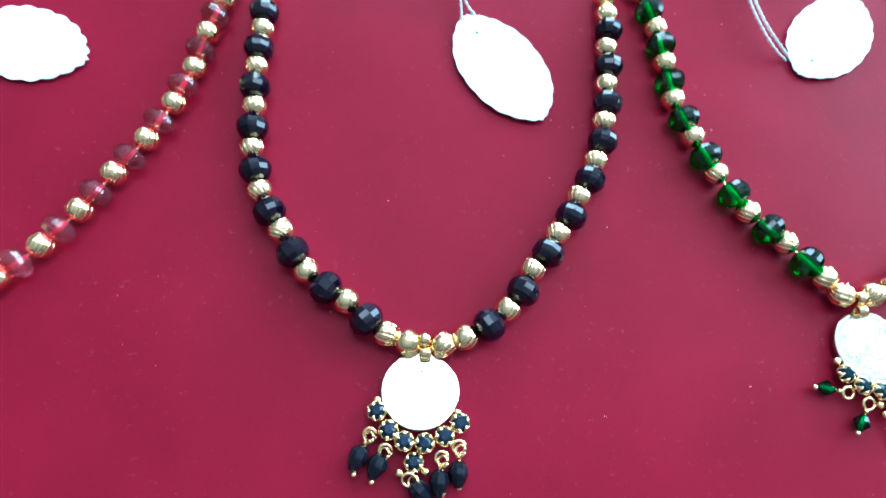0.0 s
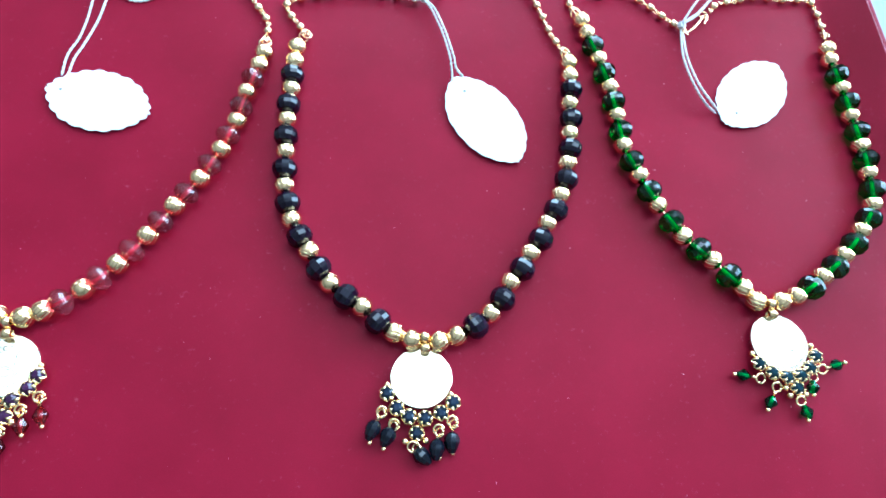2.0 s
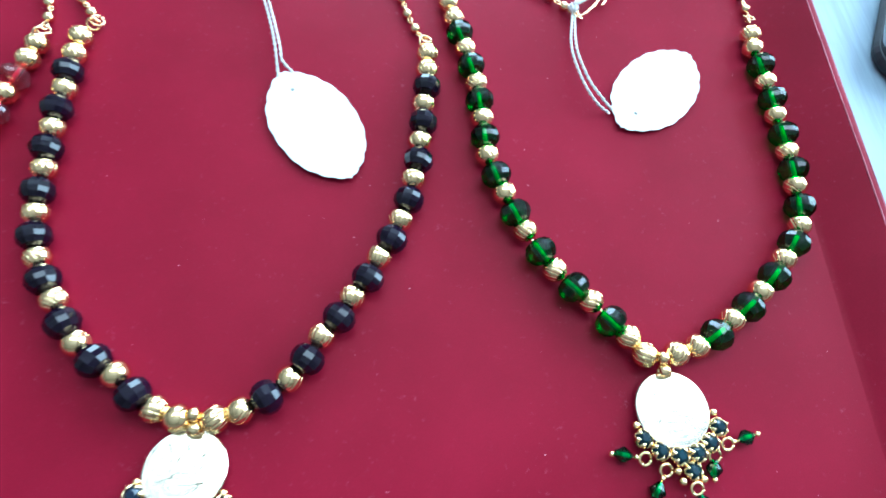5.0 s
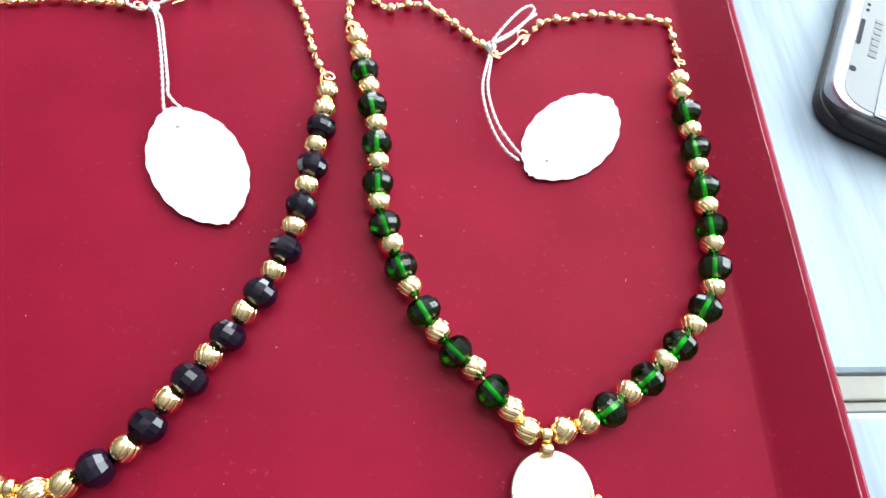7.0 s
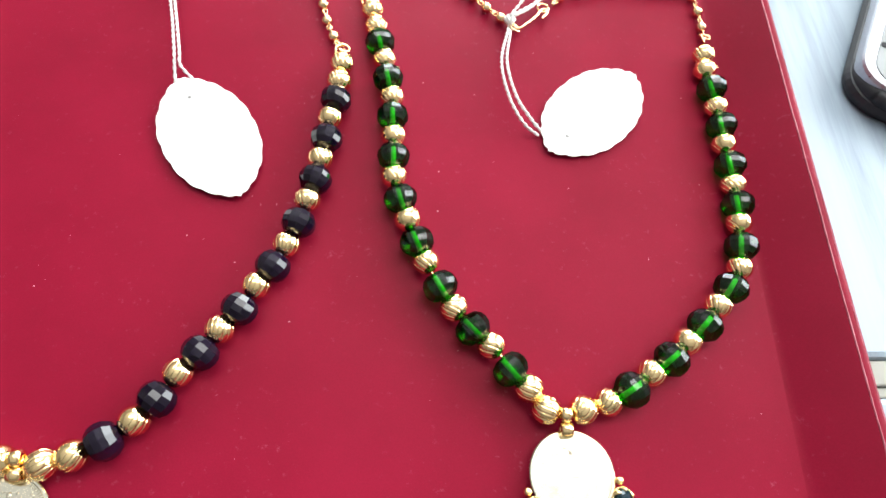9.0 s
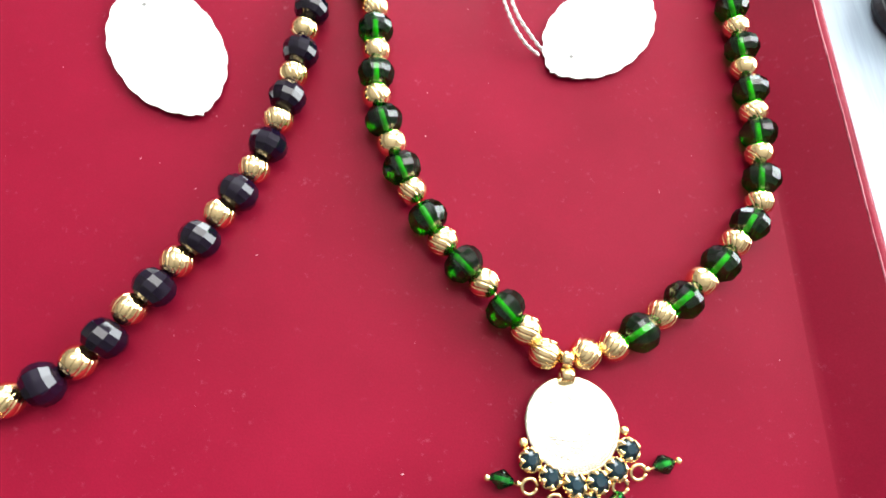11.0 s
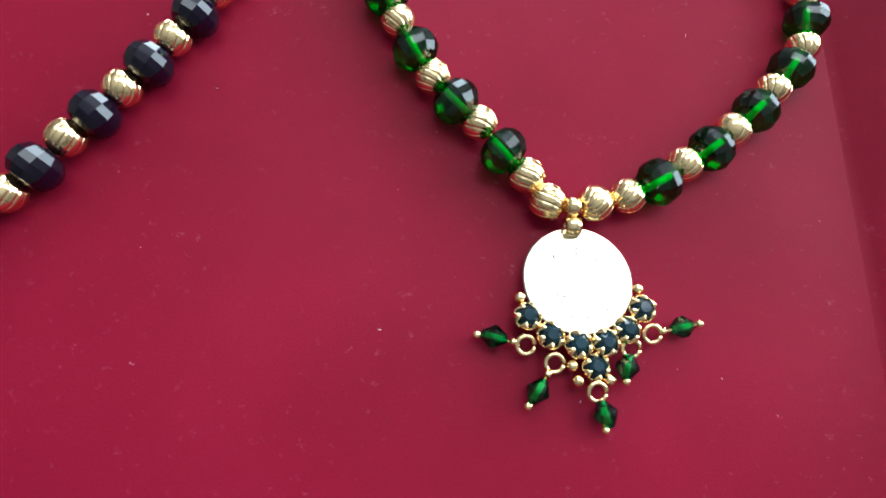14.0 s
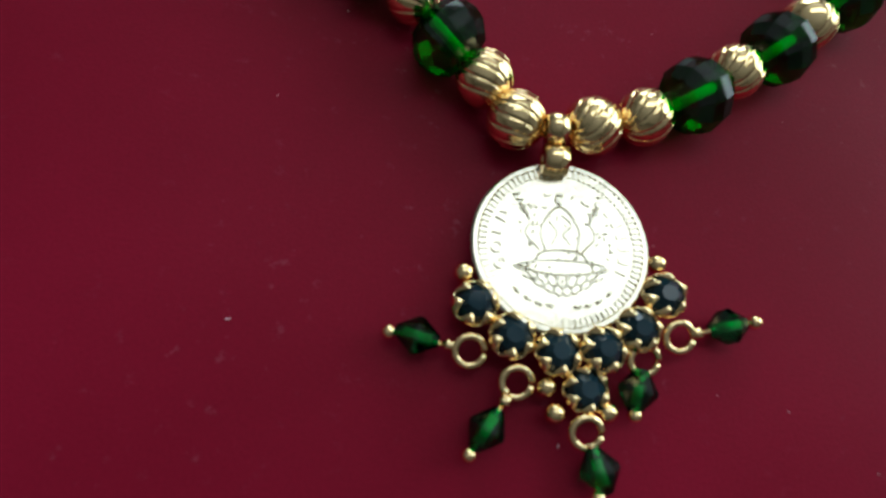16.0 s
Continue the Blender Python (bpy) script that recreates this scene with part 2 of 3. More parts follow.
def curve_points(ctrl, step=0.05):
    """Catmull-Rom through the control points, resampled at even steps."""
    c = [Vector(p) for p in ctrl]
    c = [2 * c[0] - c[1]] + c + [2 * c[-1] - c[-2]]
    out = []
    for i in range(1, len(c) - 2):
        p0, p1, p2, p3 = c[i - 1:i + 3]
        for k in range(24):
            t = k / 24
            out.append(0.5 * (2 * p1 + (p2 - p0) * t + (2 * p0 - 5 * p1 + 4 * p2 - p3) * t * t + (3 * p1 - p0 - 3 * p2 + p3) * t ** 3))
    out.append(c[-2])
    even, need = [out[0]], step
    for a, b in zip(out, out[1:]):
        d = (b - a).length
        while d >= need:
            a = a + (b - a) * (need / d)
            d = (b - a).length
            even.append(a)
            need = step
        need -= d
    even.append(out[-1])
    return even


def at_fraction(line, f):
    """Point and direction at a share f of an evenly sampled line."""
    x = max(0.0, min(1.0, f)) * (len(line) - 1)
    i = min(int(x), len(line) - 2)
    p = line[i].lerp(line[i + 1], x - i)
    a, b = line[max(0, i - 2)], line[min(len(line) - 1, i + 3)]
    return p, (b - a).normalized()


def along(p, d, spin=0.0):
    """Pose at p (cm) whose z axis runs along d."""
    q = d.to_track_quat("Z", "Y").to_matrix().to_4x4()
    return cm(*p) @ q @ Matrix.Rotation(spin, 4, "Z")


# ---- setting: room, table, tray ----
def plain(name, a, b, mat):
    return tagged(box(name, mat, a, b), kind="structure")


plain("floor", (-260, -260, -80), (170, 260, -76), FLOORM)
plain("ceiling", (-260, -260, 195), (170, 260, 200), CEIL)
# Unseen west and south walls, darkened to hold back bounce light.
plain("wall_west", (-270, -260, -76), (-260, 260, 195), FILL_CUT_WALL)
plain("wall_south", (-260, -270, -76), (160, -260, 195), FILL_CUT_WALL)


def pierced_wall(name, along_x, near, far, lo, hi, w0, w1, sill):
    """A wall between near and far, from lo to hi along its length, with a window opening from w0 to w1."""
    bm = bmesh.new()
    for a0, a1, z0, z1 in ((lo, hi, -76, sill), (lo, hi, sill + 120, 195), (lo, w0, sill, sill + 120), (w1, hi, sill, sill + 120)):
        if along_x:
            box_bm(bm, a0, near, z0, a1, far, z1)
        else:
            box_bm(bm, near, a0, z0, far, a1, z1)
    tagged(put(name, mesh_from(name, bm, WALL)), kind="structure")


pierced_wall("wall_east", False, 160, 170, -260, 260, 0, 150, 10)
pierced_wall("wall_north", True, 260, 270, -260, 160, -40, 110, 35)


def window(name, m):
    """A two-light window, built along x from 0 to 150 and turned into its wall by m."""
    w = tagged(thing(name, m, "white framed window in a plain wall", "window"), kind="structure")
    for part_name, a, b in (("window_frame", (0, 4, 0), (4, 8, 120)), ("window_frame", (146, 4, 0), (150, 8, 120)), ("window_frame", (4, 4, 116), (146, 8, 120)), ("window_frame", (4, 4, 0), (146, 8, 4)), ("mullion", (73, 4.5, 4), (77, 7.5, 116))):
        bm = bmesh.new()
        box_bm(bm, *a, *b, 0.3)
        put(part_name, mesh_from(part_name, bm, FRAME_WHITE), m, w)
    bm = bmesh.new()
    box_bm(bm, -3, -4, -2, 153, 0, -0.2, 0.4)
    put("window_sill", mesh_from("window_sill", bm, FRAME_WHITE), m, w)


window("window_1", cm(160, 150, 10) @ Matrix.Rotation(-math.pi / 2, 4, "Z"))
window("window_2", cm(-40, 260, 35))


def ceiling_lamp():
    x, y, hx, hy = 45, 73, 105, 31
    t = thing("ceiling_lamp", cm(x, y, 195), "white rectangular ceiling lamp, switched on", "lamp")
    for (x0, y0), (x1, y1) in (((-hx - 3, -hy - 3), (hx + 3, -hy)), ((-hx - 3, hy), (hx + 3, hy + 3)), ((-hx - 3, -hy), (-hx, hy)), ((hx, -hy), (hx + 3, hy))):
        box("frame", FRAME_WHITE, (x + x0, y + y0, 191), (x + x1, y + y1, 195), 0, t)
    m = material("lamp_diffuser", (0.9, 0.9, 0.9), 0.5)
    n, l, b = nodes_of(m)
    b.inputs["Emission Color"].default_value = (0.95, 0.97, 1.0, 1)
    b.inputs["Emission Strength"].default_value = CEILING_LIGHT
    box("diffuser", m, (x - hx, y - hy, 192), (x + hx, y + hy, 193.5), 0, t)


ceiling_lamp()


def table():
    z = TABLE_Z / CM
    t = thing("table", cm(0, 0, FLOOR_Z / CM), "white grained wooden table with a beige joint strip", "table")
    box("tabletop_board", WOOD, (-60, 2.55, z - 2.5), (60, 48, z), 0.18, t)
    box("tabletop_board", WOOD, (-60, -40, z - 2.5), (60, 1.55, z), 0.18, t)
    box("joint_strip", TRIM, (-60, 1.86, z - 2.2), (60, 2.53, z - 0.12), 0.06, t, "beige joint strip")
    box("joint_strip", TRIM, (-60, 1.57, z - 2.2), (60, 1.84, z - 0.2), 0.05, t, "beige joint strip")
    for x in (-56, 52):
        for y in (-36, 40):
            box("leg", WOOD, (x, y, -76), (x + 5, y + 5, z - 2.5), 0.2, t)


table()

TRAY_R, TRAY_L, TRAY_S, TRAY_N = 18.40, -29.5, -11.0, 21.0
TRAY_TURN = cm(18.4, 5.0) @ Matrix.Rotation(radians(-2.3), 4, "Z") @ cm(-18.4, -5.0)


def tray():
    """A velvet-covered tray: floor panel, four sloping sides, rounded rim."""
    t = thing("jewellery_tray", cm(-5, 5, TABLE_Z / CM), "crimson velvet display tray with sloping sides on the table", "tray")
    bm = bmesh.new()
    prof = [(0.0, 0.0), (0.06, 0.015), (0.18, 0.10), (0.5, 0.32), (0.9, 0.59), (1.25, 0.82), (1.33, 0.87), (1.38, 0.90), (1.54, 0.91), (1.60, 0.88), (1.63, 0.80), (1.63, 0.5), (1.63, -0.68)]
    x0, x1, y0, y1 = TRAY_L + 1.63, TRAY_R - 1.63, TRAY_S + 1.63, TRAY_N - 1.63
    loops = []
    for o, z in prof:
        ring, cs = [], ((x1, y0, -90), (x1, y1, 0), (x0, y1, 90), (x0, y0, 180))
        for cx, cy, a0 in cs:
            for k in range(6):
                a = radians(a0 + k * 18)
                ring.append(bm.verts.new((cx + o * math.cos(a), cy + o * math.sin(a), z)))
        loops.append(ring)
    for a, b in zip(loops, loops[1:]):
        for k in range(len(a)):
            bm.faces.new((a[k], a[(k + 1) % len(a)], b[(k + 1) % len(a)], b[k]))
    pipings = [[v.co.copy() for v in loops[i]] for i in (7, 8)]
    bm.faces.new(loops[-1][::-1])
    put("rim", mesh_from("rim", bm, VELVET, True), TRAY_TURN, t, "raised sloping velvet side")
    for piping, radius in zip(pipings, (0.022, 0.012)):
        bm = bmesh.new()
        long = []
        for a, b in zip(piping, piping[1:] + piping[:1]):
            k = max(1, int((b - a).length / 0.4))
            for i in range(k):
                p = a.lerp(b, i / k)
                long.append(p + Vector((0.012 * noise.noise(p * 0.9 + Vector((3, 0, 0))), 0, 0.016 * noise.noise(p * 1.4) - 0.004)))
        tube_bm(bm, long, radius, 6, True)
        put("edge_piping", mesh_from("edge_piping", bm, PIPING, True), TRAY_TURN, t, "worn paler edge")
    bm = bmesh.new()
    nx, ny = 60, 40
    grid = [[bm.verts.new((x0 - 0.02 + (x1 - x0 + 0.04) * i / nx, y0 - 0.02 + (y1 - y0 + 0.04) * j / ny, 0.012 * noise.noise((i * 0.35, j * 0.35, 2)) * min(1, i, j, nx - i, ny - j))) for j in range(ny + 1)] for i in range(nx + 1)]
    for i in range(nx):
        for j in range(ny):
            bm.faces.new((grid[i][j], grid[i + 1][j], grid[i + 1][j + 1], grid[i][j + 1]))
    put("base_panel", mesh_from("base_panel", bm, VELVET, True), TRAY_TURN, t, "flat crimson velvet base")


tray()


# ---- beads, chain and pendant pieces, built once ----
def groove_bead(radius, lobes, twist, cut):
    """A round gold bead with thin twisted flutes cut from hole to hole; the share cut of its girth is fluted, the rest polished in flats."""
    bm = bmesh.new()
    rows, rings = 18, []
    offs = (-0.5, -0.28, -0.11, 0.0, 0.11, 0.28)
    for i in range(rows + 1):
        th = math.pi * (0.05 + 0.90 * i / rows)
        depth = 0.085 * math.sin(th) ** 0.8
        ring = []
        for lobe in range(lobes):
            deep = 1.0 if lobe < cut * lobes else 0.0
            for o in offs:
                a = 2 * math.pi * (lobe + 0.5 + o) / lobes
                notch = depth * deep * max(0.0, 1 - abs(o) / 0.12)
                swell = 0.005 * math.cos(math.pi * o * 2) * deep
                r = radius * (1 + swell * math.sin(th) - notch)
                a2 = a + twist * math.sin(math.pi * (i / rows - 0.5))
                ring.append(bm.verts.new((r * math.sin(th) * math.cos(a2), r * math.sin(th) * math.sin(a2), r * math.cos(th))))
        rings.append(ring)
    n = len(rings[0])
    for a, b in zip(rings, rings[1:]):
        for k in range(n):
            bm.faces.new((a[k], a[(k + 1) % n], b[(k + 1) % n], b[k]))
    bm.faces.new(rings[0])
    bm.faces.new(rings[-1])
    return bm


def rondelle(radius, half, n=11):
    """An oblate bead cut in six rows of flat four-sided facets, with flat ends round the hole."""
    bm = bmesh.new()
    rings = []
    for r, h in ((0.36, 1.0), (0.72, 0.82), (0.94, 0.42), (1.0, 0.0), (0.94, -0.42), (0.72, -0.82), (0.36, -1.0)):
        rings.append([bm.verts.new((radius * r * math.cos(2 * math.pi * k / n), radius * r * math.sin(2 * math.pi * k / n), half * h)) for k in range(n)])
    for a, b in zip(rings, rings[1:]):
        for k in range(n):
            bm.faces.new((a[k], a[(k + 1) % n], b[(k + 1) % n], b[k]))
    bm.faces.new(rings[0])
    bm.faces.new(rings[-1])
    return bm


def ring_bm(radius, wire, n=18, m=6, gap=0.0):
    bm = bmesh.new()
    pts = [(radius * math.cos(a), radius * math.sin(a), 0) for a in (2 * math.pi * (1 - gap) * k / n for k in range(n + (1 if gap else 0)))]
    tube_bm(bm, pts, wire, m, closed=not gap)
    return bm


def ball_bm(radius, seg=12, rows=8):
    bm = bmesh.new()
    bmesh.ops.create_uvsphere(bm, u_segments=seg, v_segments=rows, radius=radius)
    return bm


def pip(name, bm, mat, smooth=True):
    return mesh_from(name, bm, mat, smooth)


GOLD_BEADS = [pip("gold_bead", groove_bead(0.322, 13, 0.45, 0.75), GOLD), pip("gold_bead", groove_bead(0.318, 12, 0.35, 1.0), GOLD), pip("gold_bead", groove_bead(0.326, 14, 0.6, 0.55), GOLD)]
BAIL = pip("bail", revolve([(0.10, -0.15), (0.19, -0.13), (0.215, 0.0), (0.19, 0.13), (0.10, 0.15), (0.07, 0.08), (0.07, -0.08)], 16, True), GOLD)
BALL_MESH = pip("chain_ball", ball_bm(0.165), CHAIN_GOLD)
LINK_MESH = pip("chain_link", ring_bm(0.085, 0.026, 12, 5), CHAIN_GOLD)
JUMP_RING = pip("jump_ring", ring_bm(0.17, 0.04, 18, 6, 0.03), CHAIN_GOLD)
DROP_RING = pip("drop_ring", ring_bm(0.145, 0.042, 18, 6, 0.03), GOLD)
TINY_BALL = pip("tip_ball", ball_bm(0.075), GOLD)
SMALL_BALL = pip("bead_stud", ball_bm(0.105), GOLD)
PIN_MESH = pip("head_pin", revolve([(0.0, -0.5), (0.028, -0.5), (0.028, 0.5), (0.0, 0.5)], 6), GOLD)
COLLAR_MESH = pip("wire_collar", revolve([(0.03, -0.05), (0.065, -0.045), (0.05, -0.015), (0.07, 0.01), (0.05, 0.03), (0.03, 0.05)], 8), GOLD)
# Rods painted as the bright streak of light within each crystal.
CORE_GLINTS = [pip("bead_lining", revolve([(0.0, -0.5), (r, -0.5), (r, 0.5), (0.0, 0.5)], 8), m) for r, m in ((0.065, GREEN_GLINT), (0.055, RED_GLINT))]


def stone_mesh(mat):
    r = 0.175
    return mesh_from("stone", revolve([(0, 0.15), (0.45 * r, 0.15), (0.8 * r, 0.10), (r, 0.03), (0.9 * r, -0.05), (0, -0.07)], 9), mat)


def setting_mesh():
    """Cup of one stone, its upper edge drawn out into six claws."""
    bm, n = bmesh.new(), 24
    low = [(0.10, -0.13), (0.15, -0.12), (0.19, -0.06), (0.215, 0.0)]
    claw = [(0.215, 0.06), (0.185, 0.125), (0.13, 0.15), (0.12, 0.13), (0.165, 0.09)]
    edge = [(0.212, 0.012), (0.205, 0.02), (0.195, 0.02), (0.188, 0.01), (0.18, -0.01)]
    rings = []
    for row in range(len(low) + len(claw)):
        ring = []
        for k in range(n):
            r, z = low[row] if row < len(low) else (claw if k % 4 < 2 else edge)[row - len(low)]
            a = 2 * math.pi * (k + (0.22 if k % 4 == 0 else -0.22 if k % 4 == 1 else 0)) / n
            ring.append(bm.verts.new((r * math.cos(a), r * math.sin(a), z)))
        rings.append(ring)
    for a, b in zip(rings, rings[1:]):
        for k in range(n):
            bm.faces.new((a[k], a[(k + 1) % n], b[(k + 1) % n], b[k]))
    bm.faces.new(rings[0])
    return mesh_from("claw_setting", bm, GOLD, True)


SETTING = setting_mesh()


def bicone(radius, half, blunt, mat):
    n = 8
    return mesh_from("drop", revolve([(0, half), (0.3 * radius, half), (radius, blunt * half), (radius * 0.98, -0.12 * half), (0.3 * radius, -half), (0, -half)], n), mat)


def glyph_bm(bm, text, size, m):
    cu = bpy.data.curves.new("glyph", "FONT")
    cu.body, cu.size, cu.extrude, cu.align_x, cu.align_y = text, size, 0.022, "CENTER", "CENTER"
    ob = bpy.data.objects.new("glyph", cu)
    me = ob.to_mesh()
    me.transform(m)
    bm.from_mesh(me)
    ob.to_mesh_clear()
    bpy.data.objects.remove(ob)
    bpy.data.curves.remove(cu)


COIN_R = 0.925


def coin_mesh():
    return mesh_from("coin_pendant", revolve([(0, -0.06), (0.90, -0.06), (COIN_R, -0.045), (COIN_R, 0.045), (0.90, 0.062), (0.86, 0.062), (0.845, 0.045), (0, 0.045)], 72), COIN_GOLD)


def coin_rim_mesh():
    bm = bmesh.new()
    for k in range(84):
        a = 2 * math.pi * k / 84
        m = Matrix.Rotation(a, 4, "Z") @ Matrix.Translation((0.805, 0, 0.045))
        r = bmesh.ops.create_cube(bm, size=1)
        for v in r["verts"]:
            v.co = m @ Vector((v.co.x * 0.085, v.co.y * 0.030, v.co.z * 0.045))
    return mesh_from("milled_border", bm, COIN_GOLD)


def coin_relief_mesh():
    """The stamped middle as plain raised shapes: a dish on a fan of petals, an arched mound above it and two side stems."""
    bm = bmesh.new()

    def lump(x, y, rx, ry, rz, turn=0):
        r = bmesh.ops.create_uvsphere(bm, u_segments=10, v_segments=5, radius=1)
        m = Matrix.Translation((x, y, 0.045)) @ Matrix.Rotation(radians(turn), 4, "Z") @ Matrix.Diagonal((rx, ry, rz, 1))
        bmesh.ops.transform(bm, matrix=m, verts=r["verts"])

    def line(pts, radius=0.013):
        tube_bm(bm, [(p.x, p.y, 0.047) for p in curve_points([(x, y, 0) for x, y in pts], 0.03)], radius, 5)
    for row, (count, y0, half, size) in enumerate(((9, -0.33, 0.46, 1.0), (8, -0.42, 0.38, 0.9))):
        for k in range(count):
            a = 2 * k / (count - 1) - 1
            x, y, t = half * a, y0 + 0.10 * a * a, radians(-62 * a)
            tip = (x + 0.13 * size * math.sin(-t) * -1, y - 0.13 * size * math.cos(t))
            line([(x - 0.035, y), (0.5 * (x + tip[0]) - 0.045, 0.5 * (y + tip[1])), tip, (0.5 * (x + tip[0]) + 0.045, 0.5 * (y + tip[1])), (x + 0.035, y)], 0.010)
    line([(-0.46, -0.22), (-0.25, -0.29), (0.0, -0.31), (0.25, -0.29), (0.46, -0.22), (0.25, -0.17), (0.0, -0.16), (-0.25, -0.17), (-0.46, -0.22)])
    line([(-0.30, -0.20), (-0.20, -0.08), (0.0, -0.05), (0.20, -0.08), (0.30, -0.20)])
    line([(-0.17, -0.05), (-0.20, 0.16), (-0.11, 0.34), (0.0, 0.42), (0.11, 0.34), (0.20, 0.16), (0.17, -0.05)])
    line([(-0.10, 0.0), (-0.04, 0.14), (-0.12, 0.26)], 0.009)
    line([(0.10, 0.0), (0.03, 0.12), (0.12, 0.22), (0.02, 0.33)], 0.009)
    lump(0, 0.50, 0.05, 0.07, 0.010)
    for s in (-1, 1):
        line([(s * 0.22, -0.06), (s * 0.36, 0.10), (s * 0.32, 0.26), (s * 0.42, 0.40)], 0.012)
        for k in range(5):
            lump(s * (0.33 + 0.03 * k), 0.30 + 0.06 * k, 0.05, 0.018, 0.02, s * (70 - 22 * k))
        for k in range(4):
            lump(s * (0.14 + 0.11 * k), -0.63 + 0.016 * k * k, 0.05, 0.022, 0.02, s * (10 + 12 * k))
    rng = random.Random(5)
    for k in range(60):
        a, r = rng.uniform(0, 6.28), 0.55 * math.sqrt(rng.uniform(0.05, 1))
        lump(r * math.cos(a), 0.08 + 0.9 * r * math.sin(a), rng.uniform(0.015, 0.04), rng.uniform(0.008, 0.014), rng.uniform(0.01, 0.02), rng.uniform(0, 180))
    return mesh_from("relief", bm, COIN_GOLD, True)


def coin_letters_mesh():
    bm = bmesh.new()
    for ch, deg in zip("GOLD", (199, 184, 169, 154)):
        a = radians(deg)
        glyph_bm(bm, ch, 0.17, Matrix.Translation((0.66 * math.cos(a), 0.66 * math.sin(a), 0.05)) @ Matrix.Rotation(a - math.pi / 2, 4, "Z"))
    for deg in (48, 36, 24, 12, 0, -12, -22):
        a = radians(deg)
        m = Matrix.Rotation(a, 4, "Z") @ Matrix.Translation((0.66, 0, 0.05))
        r = bmesh.ops.create_cube(bm, size=1)
        for v in r["verts"]:
            v.co = m @ Vector((v.co.x * 0.12, v.co.y * 0.06, v.co.z * 0.024))
    return mesh_from("lettering", bm, COIN_GOLD)


COIN, COIN_RIM, COIN_RELIEF, COIN_LETTERS = coin_mesh(), coin_rim_mesh(), coin_relief_mesh(), coin_letters_mesh()


def pendant(parent, centre, turn, tilt, stone, drop, drops, studs, double=True, last=(0.20, -1.42), size=1.0, lean=0.0, crescent=(), drop_glint=None):
    """Coin with a crescent of claw-set stones and five drops. drops: stud ring, drop middle and tip, relative to the coin."""
    m = cm(*centre) @ Matrix.Rotation(radians(turn), 4, "Z") @ Matrix.Rotation(radians(tilt), 4, "X") @ Matrix.Rotation(radians(lean), 4, "Y")
    m = m @ Matrix.Scale(size, 4)
    coin = put("coin_pendant", COIN, m, parent, "round stamped pale gold coin")
    put("milled_border", COIN_RIM, m, coin)
    put("relief", COIN_RELIEF, m, coin)
    put("lettering", COIN_LETTERS, m, coin)
    flat = cm(*centre) @ Matrix.Rotation(radians(turn), 4, "Z")
    spots = [(1.075 * math.cos(radians(a)), 1.075 * math.sin(radians(a))) for a in (215, 241, 266.5, 291.5, 316.5, 337)] + [last]
    if crescent:
        spots = list(crescent) + [last]
    for k, (x, y) in enumerate(spots):
        p = flat @ cm(x, y, 0.07 if k < 6 else 0.0) @ Matrix.Rotation(k * 1.3, 4, "Z") @ Matrix.Scale(1.1, 4)
        s = put("claw_setting", SETTING, p, coin, "gold claw setting")
        put("stone", stone, p, coin, "dark faceted stone")
    for x, y, z in studs:
        put("bead_stud", SMALL_BALL, flat @ cm(x, y, z), coin)
    for (rx, ry), (bx, by), (tx, ty) in drops:
        ring, mid, tip = Vector((rx, ry, 0.03)), Vector((bx, by, 0.0)), Vector((tx, ty, -0.02))
        d = (mid - ring).normalized()
        put("drop_ring", DROP_RING, flat @ cm(*ring) @ Matrix.Rotation(0.35, 4, "X"), coin)
        if double:
            put("drop_ring", DROP_RING, flat @ cm(*(ring + d * 0.10 + Vector((0.03, 0.02, 0.05)))) @ Matrix.Rotation(-0.6, 4, "Y") @ Matrix.Diagonal((0.85, 0.85, 1, 1)), coin)
        length = (tip - ring).length - 0.12
        put("head_pin", PIN_MESH, flat @ along((ring + tip) / 2 + (tip - ring).normalized() * 0.06, tip - ring) @ Matrix.Diagonal((1, 1, length, 1)), coin)
        put("wire_collar", COLLAR_MESH, flat @ along(ring + d * 0.21, d), coin)
        put("drop", drop, flat @ along(mid, d, 0.4), coin, "faceted crystal drop")
        # Bright rod added for the light gathered in the drop's middle.
        if drop_glint is not None:
            put("drop_core_glint", drop_glint, flat @ along(mid, d) @ Matrix.Diagonal((0.75, 0.75, 0.28, 1)), coin, "light focused in the drop, painted as a bright core")
        put("tip_ball", TINY_BALL, flat @ cm(*tip), coin)
    return coin


